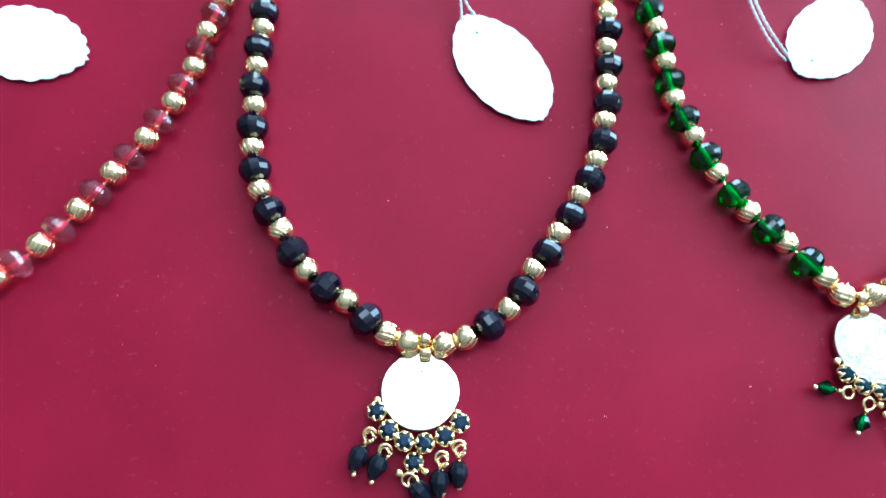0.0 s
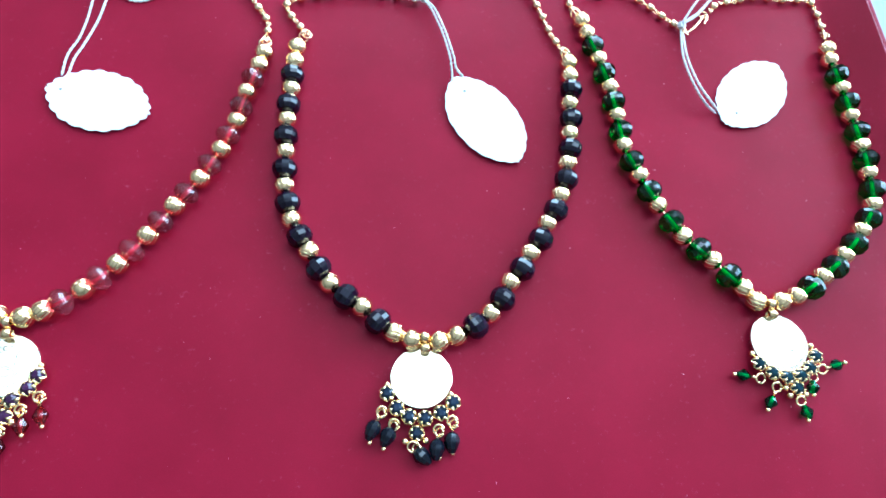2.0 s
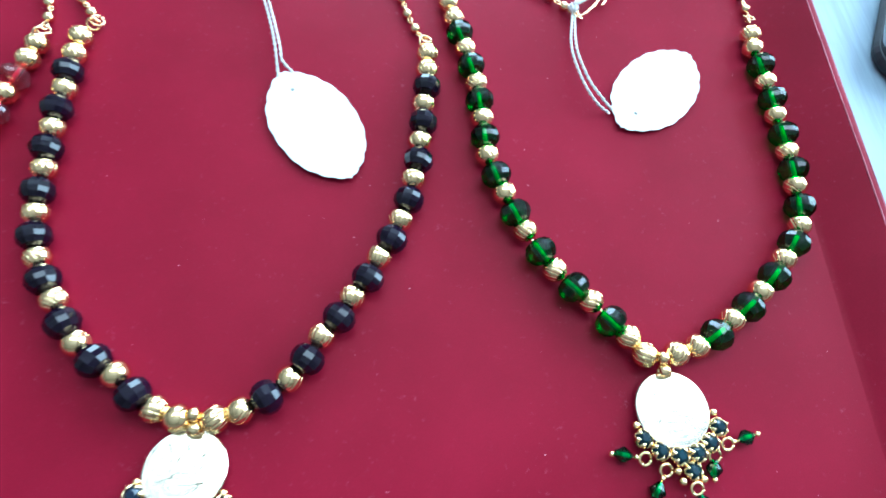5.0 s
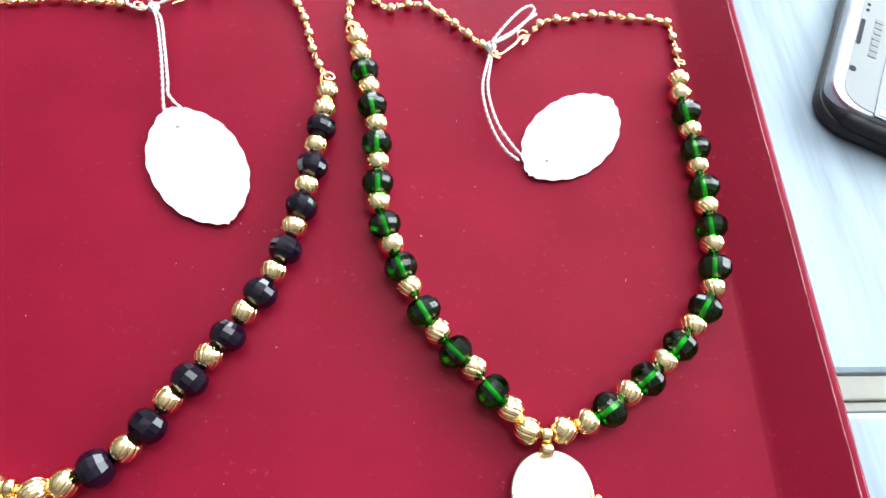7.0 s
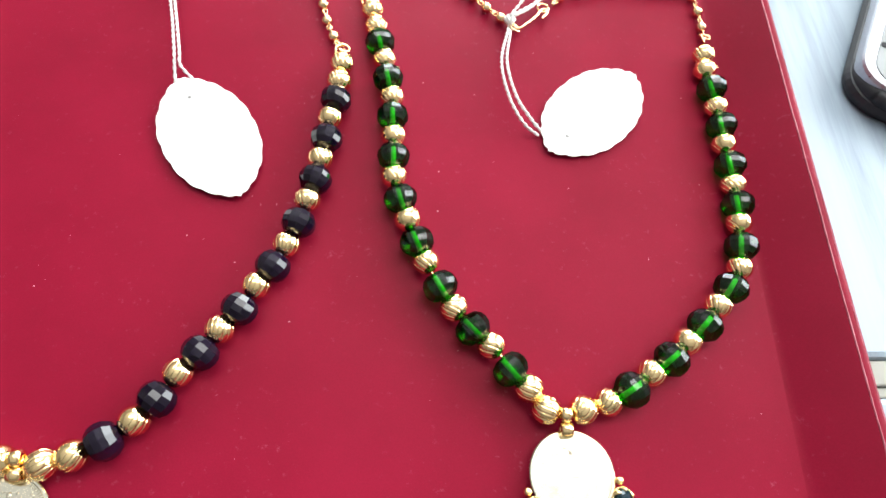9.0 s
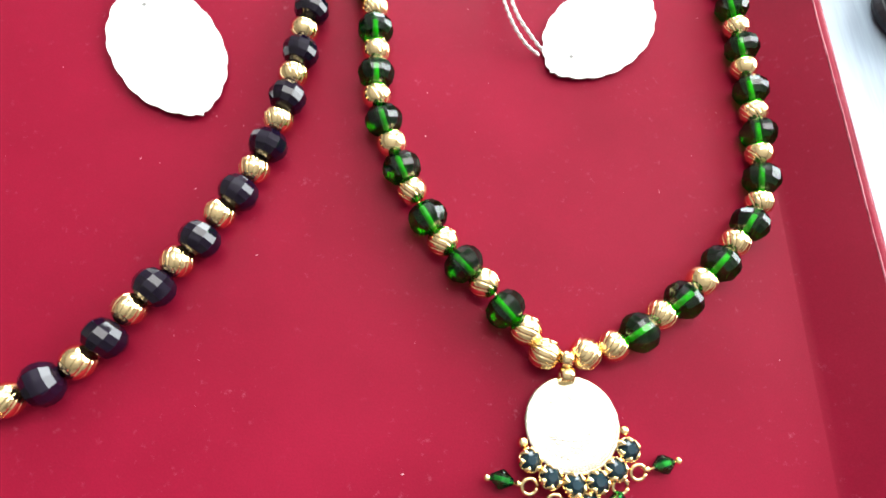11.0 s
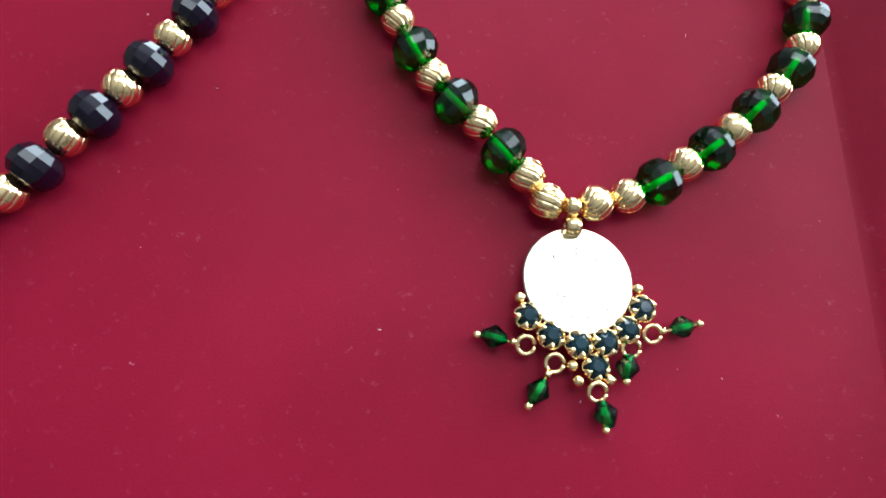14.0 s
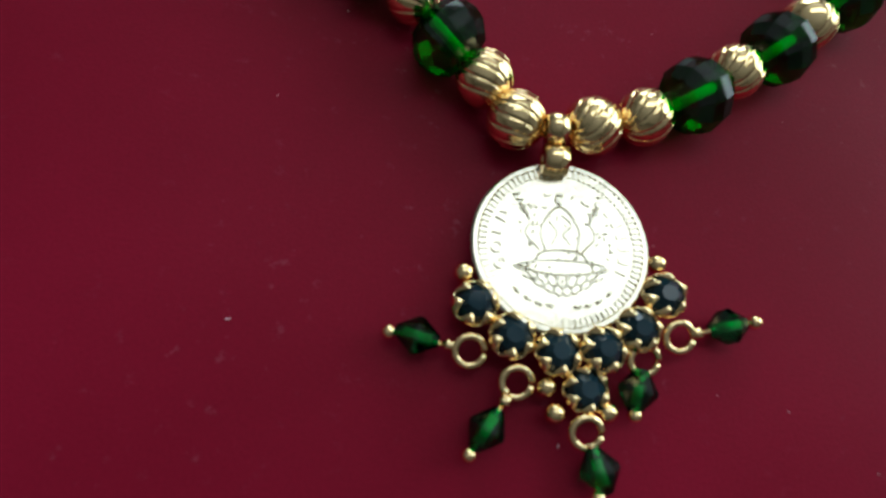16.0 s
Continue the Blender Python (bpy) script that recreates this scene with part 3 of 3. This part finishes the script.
def strand(parent, ctrl, crystal, core_glint, seed, aside=0.0):
    """Twenty-one beads from the pendant to the chain: two gold, nine crystal and gold pairs, one gold; ctrl gives the gold beads."""
    rng = random.Random(seed)
    gold = [Vector((x, y, 0.31)) for x, y in ctrl]
    sag = Vector((aside, -0.07, 0.07))
    for k, p in enumerate(gold):
        a, b = gold[max(0, k - 1)], gold[min(len(gold) - 1, k + 1)]
        wob = Vector((rng.uniform(-0.16, 0.16), rng.uniform(-0.16, 0.16), rng.uniform(-0.12, 0.12)))
        put("gold_bead", rng.choice(GOLD_BEADS), along(p, (b - a).normalized() + wob, rng.uniform(0, 6.28)), parent)
    line = curve_points(gold, 0.04)
    for a, b in list(zip(gold, gold[1:]))[1:-1]:
        p, d = (a + b) / 2 + sag, (b - a).normalized()
        wob = Vector((rng.uniform(-0.1, 0.1), rng.uniform(-0.1, 0.1), rng.uniform(-0.08, 0.08)))
        bead = put("crystal_bead", crystal, along(p, d + wob, rng.uniform(0, 6.28)), parent)
        # Bright rod added for light focused along the bead's hole.
        if core_glint is not None:
            put("bead_lining", core_glint, along(p, d) @ Matrix.Diagonal((1, 1, 0.52, 1)), bead)
    bm = bmesh.new()
    tube_bm(bm, [(q.x, q.y, 0.32) for q in line[::4]], 0.03, 5)
    put("stringing_wire", mesh_from("stringing_wire", bm, CHAIN_GOLD, True), Matrix(), parent)


def chain(parent, ctrl, pitch=0.55, seed=1):
    """Small gold balls joined by wire eyes."""
    rng = random.Random(seed)
    line = curve_points([(x, y, 0.14) for x, y in ctrl], 0.02)
    total = 0.02 * (len(line) - 1)
    count = max(2, round(total / pitch / 1.1))
    for k in range(count):
        p, d = at_fraction(line, (k + 0.5) / count)
        put("chain_ball", BALL_MESH, along(p, d), parent)
    for k in range(count + 1):
        p, d = at_fraction(line, k / count)
        for s in (-0.045, 0.045):
            side = Matrix.Rotation(math.pi / 2 + rng.uniform(-0.5, 0.5) + (0 if s < 0 else 1.4), 4, "Z")
            put("chain_link", LINK_MESH, along(p + d * s, d) @ side @ Matrix.Rotation(math.pi / 2, 4, "X") @ Matrix.Diagonal((0.85, 1.1, 1, 1)), parent)


def hook(parent, p, turn):
    """A bent-wire hook clasp about 1.3 cm long, with its eye ring."""
    m = cm(*p) @ Matrix.Rotation(radians(turn), 4, "Z")
    bm = bmesh.new()
    pts = curve_points([(0.0, 0.10, 0), (-0.12, 0, 0.02), (0, -0.10, 0.04), (0.3, -0.07, 0.06), (0.7, 0.02, 0.06), (1.05, 0.16, 0.05), (1.18, 0.08, 0.04), (1.10, -0.04, 0.04), (0.9, -0.10, 0.05), (0.82, -0.15, 0.06)], 0.04)
    tube_bm(bm, pts, 0.042, 6)
    put("hook_clasp", mesh_from("hook_clasp", bm, CHAIN_GOLD, True), m, parent)
    put("jump_ring", JUMP_RING, m @ cm(1.12, 0.2, 0.04), parent)
    put("jump_ring", JUMP_RING, m @ cm(-0.12, 0.0, 0.02) @ Matrix.Rotation(0.5, 4, "Y"), parent)


def bail(parent, x, y):
    put("bail", BAIL, cm(x, y + 0.17, 0.42) @ Matrix.Rotation(math.pi / 2, 4, "Y") @ Matrix.Diagonal((0.82, 0.82, 0.85, 1)), parent, "small gold bail")
    put("bail", BAIL, cm(x + 0.01, y - 0.13, 0.30) @ Matrix.Rotation(math.pi / 2, 4, "Y") @ Matrix.Diagonal((0.85, 0.85, 0.95, 1)), parent, "small gold bail")


def joint_rings(parent, x, y, turn):
    put("jump_ring", JUMP_RING, cm(x, y, 0.2) @ Matrix.Rotation(radians(turn), 4, "Z") @ Matrix.Rotation(0.9, 4, "X"), parent)
    put("jump_ring", JUMP_RING, cm(x + 0.09, y + 0.13, 0.2) @ Matrix.Rotation(radians(turn + 70), 4, "Z") @ Matrix.Rotation(0.4, 4, "X"), parent)


NECKLACES = "necklaces in the tray"

# black necklace
black = thing("necklace", cm(0, 0, 0), "black faceted crystal and gold bead necklace with coin pendant on velvet", "necklace", NECKLACES)
K_BEAD = mesh_from("crystal_bead", rondelle(0.42, 0.325), BLACK_CRYSTAL)
strand(black, [(-0.36, 0.18), (-0.87, 0.40), (-1.82, 1.23), (-2.80, 2.00), (-3.48, 3.08), (-4.05, 4.19), (-4.33, 5.41), (-4.36, 6.70), (-4.38, 7.97), (-4.31, 9.24), (-4.24, 10.47), (-4.19, 11.11)], K_BEAD, None, 3)
strand(black, [(0.47, 0.11), (1.01, 0.27), (2.08, 0.94), (2.80, 1.94), (3.54, 2.91), (4.22, 3.96), (4.81, 5.02), (5.21, 6.26), (5.44, 7.48), (5.61, 8.76), (5.78, 10.00), (5.83, 10.62)], K_BEAD, None, 4, 0.05)
bail(black, 0.03, 0.05)
K_DROP = mesh_from("drop", revolve([(0, 0.29), (0.08, 0.29), (0.16, 0.17), (0.235, -0.02), (0.225, -0.13), (0.16, -0.24), (0.08, -0.29), (0, -0.29)], 9), BLACK_DROP)
pendant(black, (-0.10, -0.94, 0.2), -5, -5, stone_mesh(NAVY_STONE), K_DROP,
        [((-1.07, -1.02), (-1.30, -1.54), (-1.35, -1.88)), ((-0.70, -1.35), (-0.86, -1.70), (-0.95, -2.02)), ((-0.14, -1.93), (0.15, -2.17), (0.28, -2.27)), ((0.57, -1.44), (0.54, -1.98), (0.62, -2.20)), ((0.95, -1.19), (0.96, -1.77), (0.99, -2.05))],
        [(-0.97, -0.26, 0.0), (0.89, -0.44, 0.0), (-0.36, -1.80, 0.0), (0.22, -1.75, 0.0)], last=(-0.05, -1.56), size=0.975,
        crescent=[(-0.96, -0.51), (-0.66, -0.91), (-0.29, -1.13), (0.17, -1.15), (0.61, -0.98), (0.95, -0.67)])
joint_rings(black, -3.97, 11.68, 10)
joint_rings(black, 5.75, 11.15, 60)
chain(black, [(-4.00, 11.91), (-4.17, 12.26), (-4.49, 12.73), (-4.68, 13.25), (-4.35, 13.54), (-3.78, 13.70), (-3.16, 13.77), (-2.34, 13.93), (-0.87, 13.86), (-0.20, 13.80)], 0.56, 5)
chain(black, [(5.67, 11.46), (5.56, 11.67), (5.34, 12.20), (5.18, 12.87), (5.01, 13.48), (4.76, 14.11), (4.07, 14.86), (2.95, 14.97), (1.73, 14.32)], 0.56, 6)
hook(black, (0.21, 13.77, 0.14), 16)

# green necklace
green = thing("necklace", cm(11.2, 0.8, 0), "green faceted crystal and gold bead necklace with coin pendant on velvet", "necklace", NECKLACES)
G_BEAD = mesh_from("crystal_bead", rondelle(0.43, 0.32), GREEN_CRYSTAL)
strand(green, [(10.77, 1.12), (10.43, 1.59), (9.62, 2.57), (8.79, 3.46), (8.15, 4.63), (7.69, 5.77), (7.33, 7.00), (7.30, 8.26), (7.24, 9.53), (7.01, 10.84), (6.74, 12.07), (6.62, 12.70)], G_BEAD, CORE_GLINTS[0], 7)
strand(green, [(11.60, 1.12), (12.20, 1.28), (13.31, 1.94), (14.31, 2.68), (15.26, 3.59), (16.05, 4.60), (16.33, 5.87), (16.43, 7.03), (16.47, 8.34), (16.51, 9.63), (16.47, 10.96), (16.54, 11.54)], G_BEAD, CORE_GLINTS[0], 8)
bail(green, 11.17, 0.83)
G_DROP = bicone(0.19, 0.215, 0.10, GREEN_DROP)
pendant(green, (11.23, -0.22, 0.2), 0, -2, stone_mesh(TEAL_STONE), G_DROP,
        [((-0.92, -1.09), (-1.42, -0.96), (-1.69, -0.93)), ((-0.47, -1.37), (-0.75, -1.80), (-0.91, -2.03)), ((0.19, -1.81), (0.31, -2.14), (0.29, -2.38)), ((1.18, -0.88), (1.72, -0.75), (2.03, -0.69)), ((0.80, -1.12), (0.73, -1.41), (0.69, -1.64))],
        [(-0.98, -0.32, 0.0), (1.02, -0.13, 0.0), (-0.18, -1.40, 0.0), (-0.10, -1.64, 0.0), (0.41, -1.62, 0.0)], False,
        crescent=[(-0.88, -0.64), (-0.52, -0.94), (-0.08, -1.08), (0.375, -1.04), (0.74, -0.83), (1.03, -0.48)], drop_glint=CORE_GLINTS[0])
joint_rings(green, 6.45, 13.14, 20)
joint_rings(green, 16.73, 12.25, 100)
chain(green, [(6.39, 13.39), (6.32, 13.82), (6.45, 14.54), (6.86, 14.70), (7.24, 14.37), (7.56, 14.15), (7.87, 14.28), (8.40, 14.42), (8.85, 14.34), (9.20, 14.06), (9.63, 13.66), (10.05, 13.21), (10.47, 12.81), (10.69, 12.60)], 0.55, 9)
chain(green, [(12.22, 13.53), (12.35, 13.74), (12.78, 13.99), (13.31, 14.05), (13.96, 14.26), (14.53, 14.33), (15.06, 14.27), (15.65, 14.22), (16.29, 14.24), (16.75, 14.14), (16.83, 13.57), (16.83, 12.84), (16.82, 12.51)], 0.56, 10)
hook(green, (10.98, 12.48, 0.14), 33)

# red necklace
red = thing("necklace", cm(-11.7, 0.8, 0), "red faceted crystal and gold bead necklace with coin pendant on velvet", "necklace", NECKLACES)
R_BEAD = mesh_from("crystal_bead", rondelle(0.405, 0.25), RED_CRYSTAL)
R_SIDE = [(-11.42, 1.14), (-10.93, 1.32), (-9.94, 1.96), (-9.09, 2.74), (-8.35, 3.67), (-7.68, 4.68), (-7.02, 5.67), (-6.46, 6.77), (-6.05, 7.90), (-5.79, 9.10), (-5.46, 10.27), (-5.32, 10.83)]
strand(red, R_SIDE, R_BEAD, CORE_GLINTS[1], 11)
strand(red, [(-23.55 - x, y + 0.05) for x, y in R_SIDE], R_BEAD, CORE_GLINTS[1], 12)
bail(red, -11.77, 0.81)
R_DROP = bicone(0.20, 0.26, 0.12, RED_DROP)
pendant(red, (-11.74, -0.22, 0.2), 6, -6, stone_mesh(PLUM_STONE), R_DROP,
        [((-1.0, -1.02), (-1.18, -1.50), (-1.25, -1.78)), ((-0.5, -1.36), (-0.62, -1.80), (-0.66, -2.06)), ((0.12, -1.80), (0.10, -2.20), (0.10, -2.48)), ((0.62, -1.30), (0.64, -1.72), (0.68, -1.98)), ((1.06, -1.02), (1.12, -1.52), (1.18, -1.82))],
        [(-0.98, -0.32, 0.0), (1.02, -0.13, 0.0), (-0.18, -1.62, 0.0), (0.41, -1.60, 0.0)], lean=9, drop_glint=CORE_GLINTS[1])
joint_rings(red, -5.39, 11.30, 40)
joint_rings(red, -18.45, 11.40, 120)
chain(red, [(-5.35, 11.66), (-5.29, 12.23), (-5.51, 12.77), (-5.88, 13.36), (-6.15, 13.94), (-7.01, 14.67), (-8.14, 14.47), (-9.05, 13.95), (-9.92, 13.85)], 0.55, 13)
chain(red, [(-18.45, 11.66), (-18.35, 12.47), (-17.55, 13.80), (-16.12, 14.61), (-14.27, 14.39), (-12.63, 13.99), (-11.40, 13.96)], 0.56, 14)
hook(red, (-11.04, 13.96, 0.14), -6)


# ---- price tags with cords ----
def card_mesh(length, width, hole, curl, scallop, seed):
    """A leaf-shaped card with a scalloped edge; its long axis lies along x, the cord hole near -x."""
    n, bm = 240, bmesh.new()
    edge = []
    for k in range(n):
        a = 2 * math.pi * k / n
        u = math.cos(a)
        w = (1 - abs(u) ** 2.3) ** 0.72
        y = 0.5 * width * math.copysign(w, math.sin(a)) if abs(math.sin(a)) > 1e-9 else 0.0
        s = 1 - scallop * (1 - abs(math.sin(10.5 * a + seed))) - 0.012 * noise.noise((2.2 * u, 2.2 * math.sin(a), seed))
        edge.append((0.5 * length * u * s, y * s))

    def lift(x, y):
        return curl * ((x / length) ** 2 * 1.6 + 0.25 * (y / width) ** 2) + 0.012 * noise.noise((x * 0.8, y * 0.8, seed))
    layers = []
    for z in (0.0, 0.03):
        rings = [[bm.verts.new((x * f, y * f, z + lift(x * f, y * f))) for x, y in edge] for f in (1.0, 0.8, 0.55, 0.3)]
        mid = bm.verts.new((0, 0, z + lift(0, 0)))
        for a, b in zip(rings, rings[1:]):
            for k in range(n):
                bm.faces.new((a[k], a[(k + 1) % n], b[(k + 1) % n], b[k]))
        for k in range(n):
            bm.faces.new((rings[-1][k], rings[-1][(k + 1) % n], mid))
        layers.append(rings[0])
    a, b = layers
    for k in range(n):
        bm.faces.new((a[k], a[(k + 1) % n], b[(k + 1) % n], b[k]))
    return mesh_from("price_tag", bm, PAPER), lift


def cord_part(name, parent, ctrl, radius=0.042):
    """Two plied yarns twisted round one line."""
    line = curve_points(ctrl, 0.035)
    bm = bmesh.new()
    for ph in (0, math.pi):
        pts = []
        for i, p in enumerate(line):
            d = (line[min(i + 1, len(line) - 1)] - line[max(i - 1, 0)]).normalized()
            s = d.cross(Vector((0, 0, 1))).normalized()
            u = s.cross(d)
            a = ph + i * 0.55
            pts.append(p + 0.52 * radius * (math.cos(a) * s + math.sin(a) * u))
        tube_bm(bm, pts, radius * 0.62, 6)
    put(name, mesh_from(name, bm, CORD, True), Matrix(), parent, "white twisted cotton cord")


def price_tag(centre, turn, length, width, curl, hole, tilt, cords, knot, label, seed):
    me, lift = card_mesh(length, width, hole, curl, (0.055, 0.026, 0.03)[seed - 1], seed)
    m = cm(*centre) @ Matrix.Rotation(radians(turn), 4, "Z") @ Matrix.Rotation(radians(tilt[0]), 4, "X") @ Matrix.Rotation(radians(tilt[1]), 4, "Y")
    t = tagged(put("price_tag", me, m), label, "price tag", "price tags in the tray")
    hx, hy = hole
    bm = revolve([(0.0, 0.001), (0.035, 0.002), (0.05, 0.004), (0.055, 0.0)], 14)
    put("eyelet", mesh_from("eyelet", bm, INK), m @ cm(hx, hy, 0.037 + lift(hx, hy)), t, "small punched hole")
    for c in cords:
        cord_part("cord", t, c)
    if knot:
        bm = bmesh.new()
        for k in range(4):
            a = k * 1.1
            tube_bm(bm, [Vector((knot[0], knot[1], knot[2])) + Vector((0.14 * math.cos(b) * math.cos(a), 0.12 * math.sin(b), 0.11 * math.cos(b) * math.sin(a))) for b in (2 * math.pi * i / 10 for i in range(10))], 0.05, 6, True)
        put("knot", mesh_from("knot", bm, CORD, True), Matrix(), t, "knotted cord")


price_tag((-10.74, 8.83, 0.08), -18, 3.72, 2.42, 0.07, (-1.35, 0.0), (0, 0),
          [[(-11.17, 13.91, 0.22), (-11.30, 13.76, 0.2), (-11.66, 13.52, 0.06), (-11.73, 12.44, 0.05), (-11.85, 11.53, 0.06), (-12.09, 10.77, 0.08), (-12.14, 9.90, 0.06)],
           [(-11.17, 13.91, 0.22), (-11.16, 13.65, 0.14), (-11.34, 12.45, 0.05), (-11.62, 11.28, 0.07), (-11.84, 10.65, 0.06), (-11.93, 9.95, 0.06)],
           [(-11.17, 13.91, 0.22), (-10.85, 13.65, 0.15), (-10.38, 13.36, 0.06), (-9.80, 13.36, 0.06), (-9.41, 13.64, 0.16), (-9.77, 14.27, 0.2), (-10.58, 14.32, 0.25), (-11.14, 13.96, 0.25)]],
          (-11.17, 13.93, 0.2), "white scalloped card price tag on a cotton cord", 1)
price_tag((2.52, 8.20, 0.10), -60, 4.15, 2.42, 0.09, (-1.35, 0.0), (0, 0),
          [[(0.51, 13.61, 0.25), (0.78, 12.99, 0.38), (1.10, 11.85, 0.50), (1.32, 10.80, 0.50), (1.40, 10.15, 0.35), (1.41, 9.74, 0.08)],
           [(0.55, 13.61, 0.25), (0.89, 13.03, 0.40), (1.21, 11.88, 0.52), (1.48, 10.67, 0.50), (1.55, 10.24, 0.40), (1.87, 9.98, 0.10)],
           [(0.51, 13.66, 0.3), (0.16, 13.51, 0.3), (-0.25, 13.77, 0.26), (-0.10, 14.24, 0.22), (0.46, 13.87, 0.3)],
           [(0.51, 13.66, 0.3), (0.87, 13.87, 0.32), (1.12, 14.24, 0.3), (1.02, 14.65, 0.2)]],
          (0.53, 13.66, 0.24), "white scalloped card price tag on a cotton cord", 2)
price_tag((12.94, 9.47, 0.08), 45, 4.02, 2.38, 0.07, (-1.25, -0.05), (0, 0),
          [[(10.69, 12.64, 0.35), (10.67, 12.33, 0.2), (10.35, 11.02, 0.45), (10.35, 10.15, 0.50), (10.55, 9.31, 0.45), (10.89, 8.76, 0.30), (11.29, 8.58, 0.08)],
           [(10.72, 12.64, 0.35), (10.74, 12.28, 0.2), (10.50, 11.03, 0.45), (10.52, 10.26, 0.50), (10.71, 9.51, 0.45), (11.02, 9.03, 0.32), (11.36, 8.74, 0.12), (11.58, 8.68, 0.06)],
           [(10.72, 12.66, 0.4), (11.21, 13.32, 0.5), (11.72, 13.95, 0.5), (12.08, 14.23, 0.45), (12.20, 14.05, 0.45), (11.82, 13.48, 0.45), (11.30, 12.95, 0.42), (10.84, 12.66, 0.4)],
           [(10.74, 12.66, 0.4), (11.40, 13.11, 0.42), (11.87, 13.58, 0.42), (12.28, 13.95, 0.4)]],
          (10.72, 12.62, 0.28), "white scalloped card price tag on a cotton cord", 3)


# ---- smartphone on the table ----
def rounded_slab(length, width, z0, z1, radius, bevel, mat, name, hollow=0.0):
    bm = bmesh.new()

    def loop(inset, z):
        ring = []
        for cx, cy, a0 in ((width - radius, radius, -90), (width - radius, length - radius, 0), (radius, length - radius, 90), (radius, radius, 180)):
            for k in range(9):
                a = radians(a0 + k * 11.25)
                ring.append(bm.verts.new((cx + (radius - inset) * math.cos(a), cy + (radius - inset) * math.sin(a), z)))
        return ring
    loops = [loop(bevel, z0), loop(0.3 * bevel, z0 + 0.3 * bevel), loop(0, z0 + bevel), loop(0, z1 - bevel), loop(0.3 * bevel, z1 - 0.3 * bevel), loop(bevel, z1)]
    for a, b in zip(loops, loops[1:]):
        for k in range(len(a)):
            bm.faces.new((a[k], a[(k + 1) % len(a)], b[(k + 1) % len(a)], b[k]))
    bm.faces.new(loops[0][::-1])
    bm.faces.new(loops[-1])
    return mesh_from(name, bm, mat, False)


def phone():
    """Local x runs along the phone's length, local y along its width."""
    m = cm(20.77, 10.57, TABLE_Z / CM) @ Matrix.Rotation(math.atan2(-0.478, 0.878), 4, "Z")
    t = thing("smartphone", m, "silver smartphone in a black case, lying on the table", "phone")
    put("case", rounded_slab(7.90, 14.86, 0.0, 0.52, 1.35, 0.22, RUBBER, "case"), m @ cm(0.20, 0.32, 0), t, "black rubber case")
    bm = bmesh.new()
    tube_bm(bm, curve_points([(13.6, 0.60, 0.62), (8.0, 0.60, 0.62), (2.0, 0.61, 0.62), (1.25, 0.74, 0.58), (0.82, 1.05, 0.50), (0.60, 1.45, 0.42), (0.50, 2.0, 0.34)], 0.1), 0.27, 12)
    put("case_lip", mesh_from("case_lip", bm, RUBBER, True), m, t, "raised black rubber edge")
    put("bezel", rounded_slab(7.30, 14.50, 0.0, 0.66, 1.05, 0.14, STEEL, "bezel"), m @ cm(0.32, 0.70, 0.35), t, "bright metal bezel")
    face = put("face", rounded_slab(7.08, 13.85, 0.0, 0.03, 0.85, 0.012, SILVER, "face"), m @ cm(0.68, 0.86, 1.0), t, "silver front")

    def plate(name, mat, x0, y0, x1, y1, z, r, label=""):
        put(name, rounded_slab(y1 - y0, x1 - x0, 0, 0.02, r, 0.005, mat, name), m @ cm(x0, y0, z), t, label)
    plate("screen", SCREEN, 1.77, 0.74, 13.1, 7.78, 1.026, 0.06, "dark blue screen")
    plate("earpiece", DARK, 0.72, 3.62, 0.87, 4.93, 1.026, 0.07, "dark earpiece slot")
    plate("camera_lens", DARK, 0.70, 2.28, 0.93, 2.52, 1.026, 0.11, "dark front camera")
    for y in (5.4, 5.7):
        plate("sensor", DARK, 0.80, y, 0.93, y + 0.13, 1.026, 0.06, "small dark sensor")
    for k in range(7):
        plate("maker_mark", GREYMARK, 1.19, 3.24 + k * 0.29, 1.47, 3.24 + k * 0.29 + 0.2, 1.026, 0.03, "grey maker mark")
    plate("screen_icon", ICON, 1.93, 0.85, 2.2, 1.12, 1.042, 0.06, "pale blue icon")
    plate("home_button", STEEL, 13.35, 3.55, 14.1, 4.95, 1.026, 0.3)


phone()


# ---- lint on the velvet ----
def lint():
    rng = random.Random(21)
    bm = bmesh.new()
    for k in range(150):
        x, y = rng.uniform(-15, 16), rng.uniform(-5, 13.5)
        r, a = rng.choice((0.004, 0.006, 0.006, 0.009, 0.013)), rng.uniform(0, 6.28)
        s = rng.uniform(1, 3.2)
        vs = [bm.verts.new((x + r * s * math.cos(a) * u - r * math.sin(a) * v, y + r * s * math.sin(a) * u + r * math.cos(a) * v, 0.016 + w)) for u, v, w in ((-1, 0, 0), (0, -1, 0), (1, 0, 0), (0, 1, 0), (0, 0, r))]
        for i in range(4):
            bm.faces.new((vs[i], vs[(i + 1) % 4], vs[4]))
        bm.faces.new(vs[3::-1])
    tagged(put("lint", mesh_from("lint", bm, LINT)), "pale specks of lint on the velvet", "lint", kind="stuff")


lint()
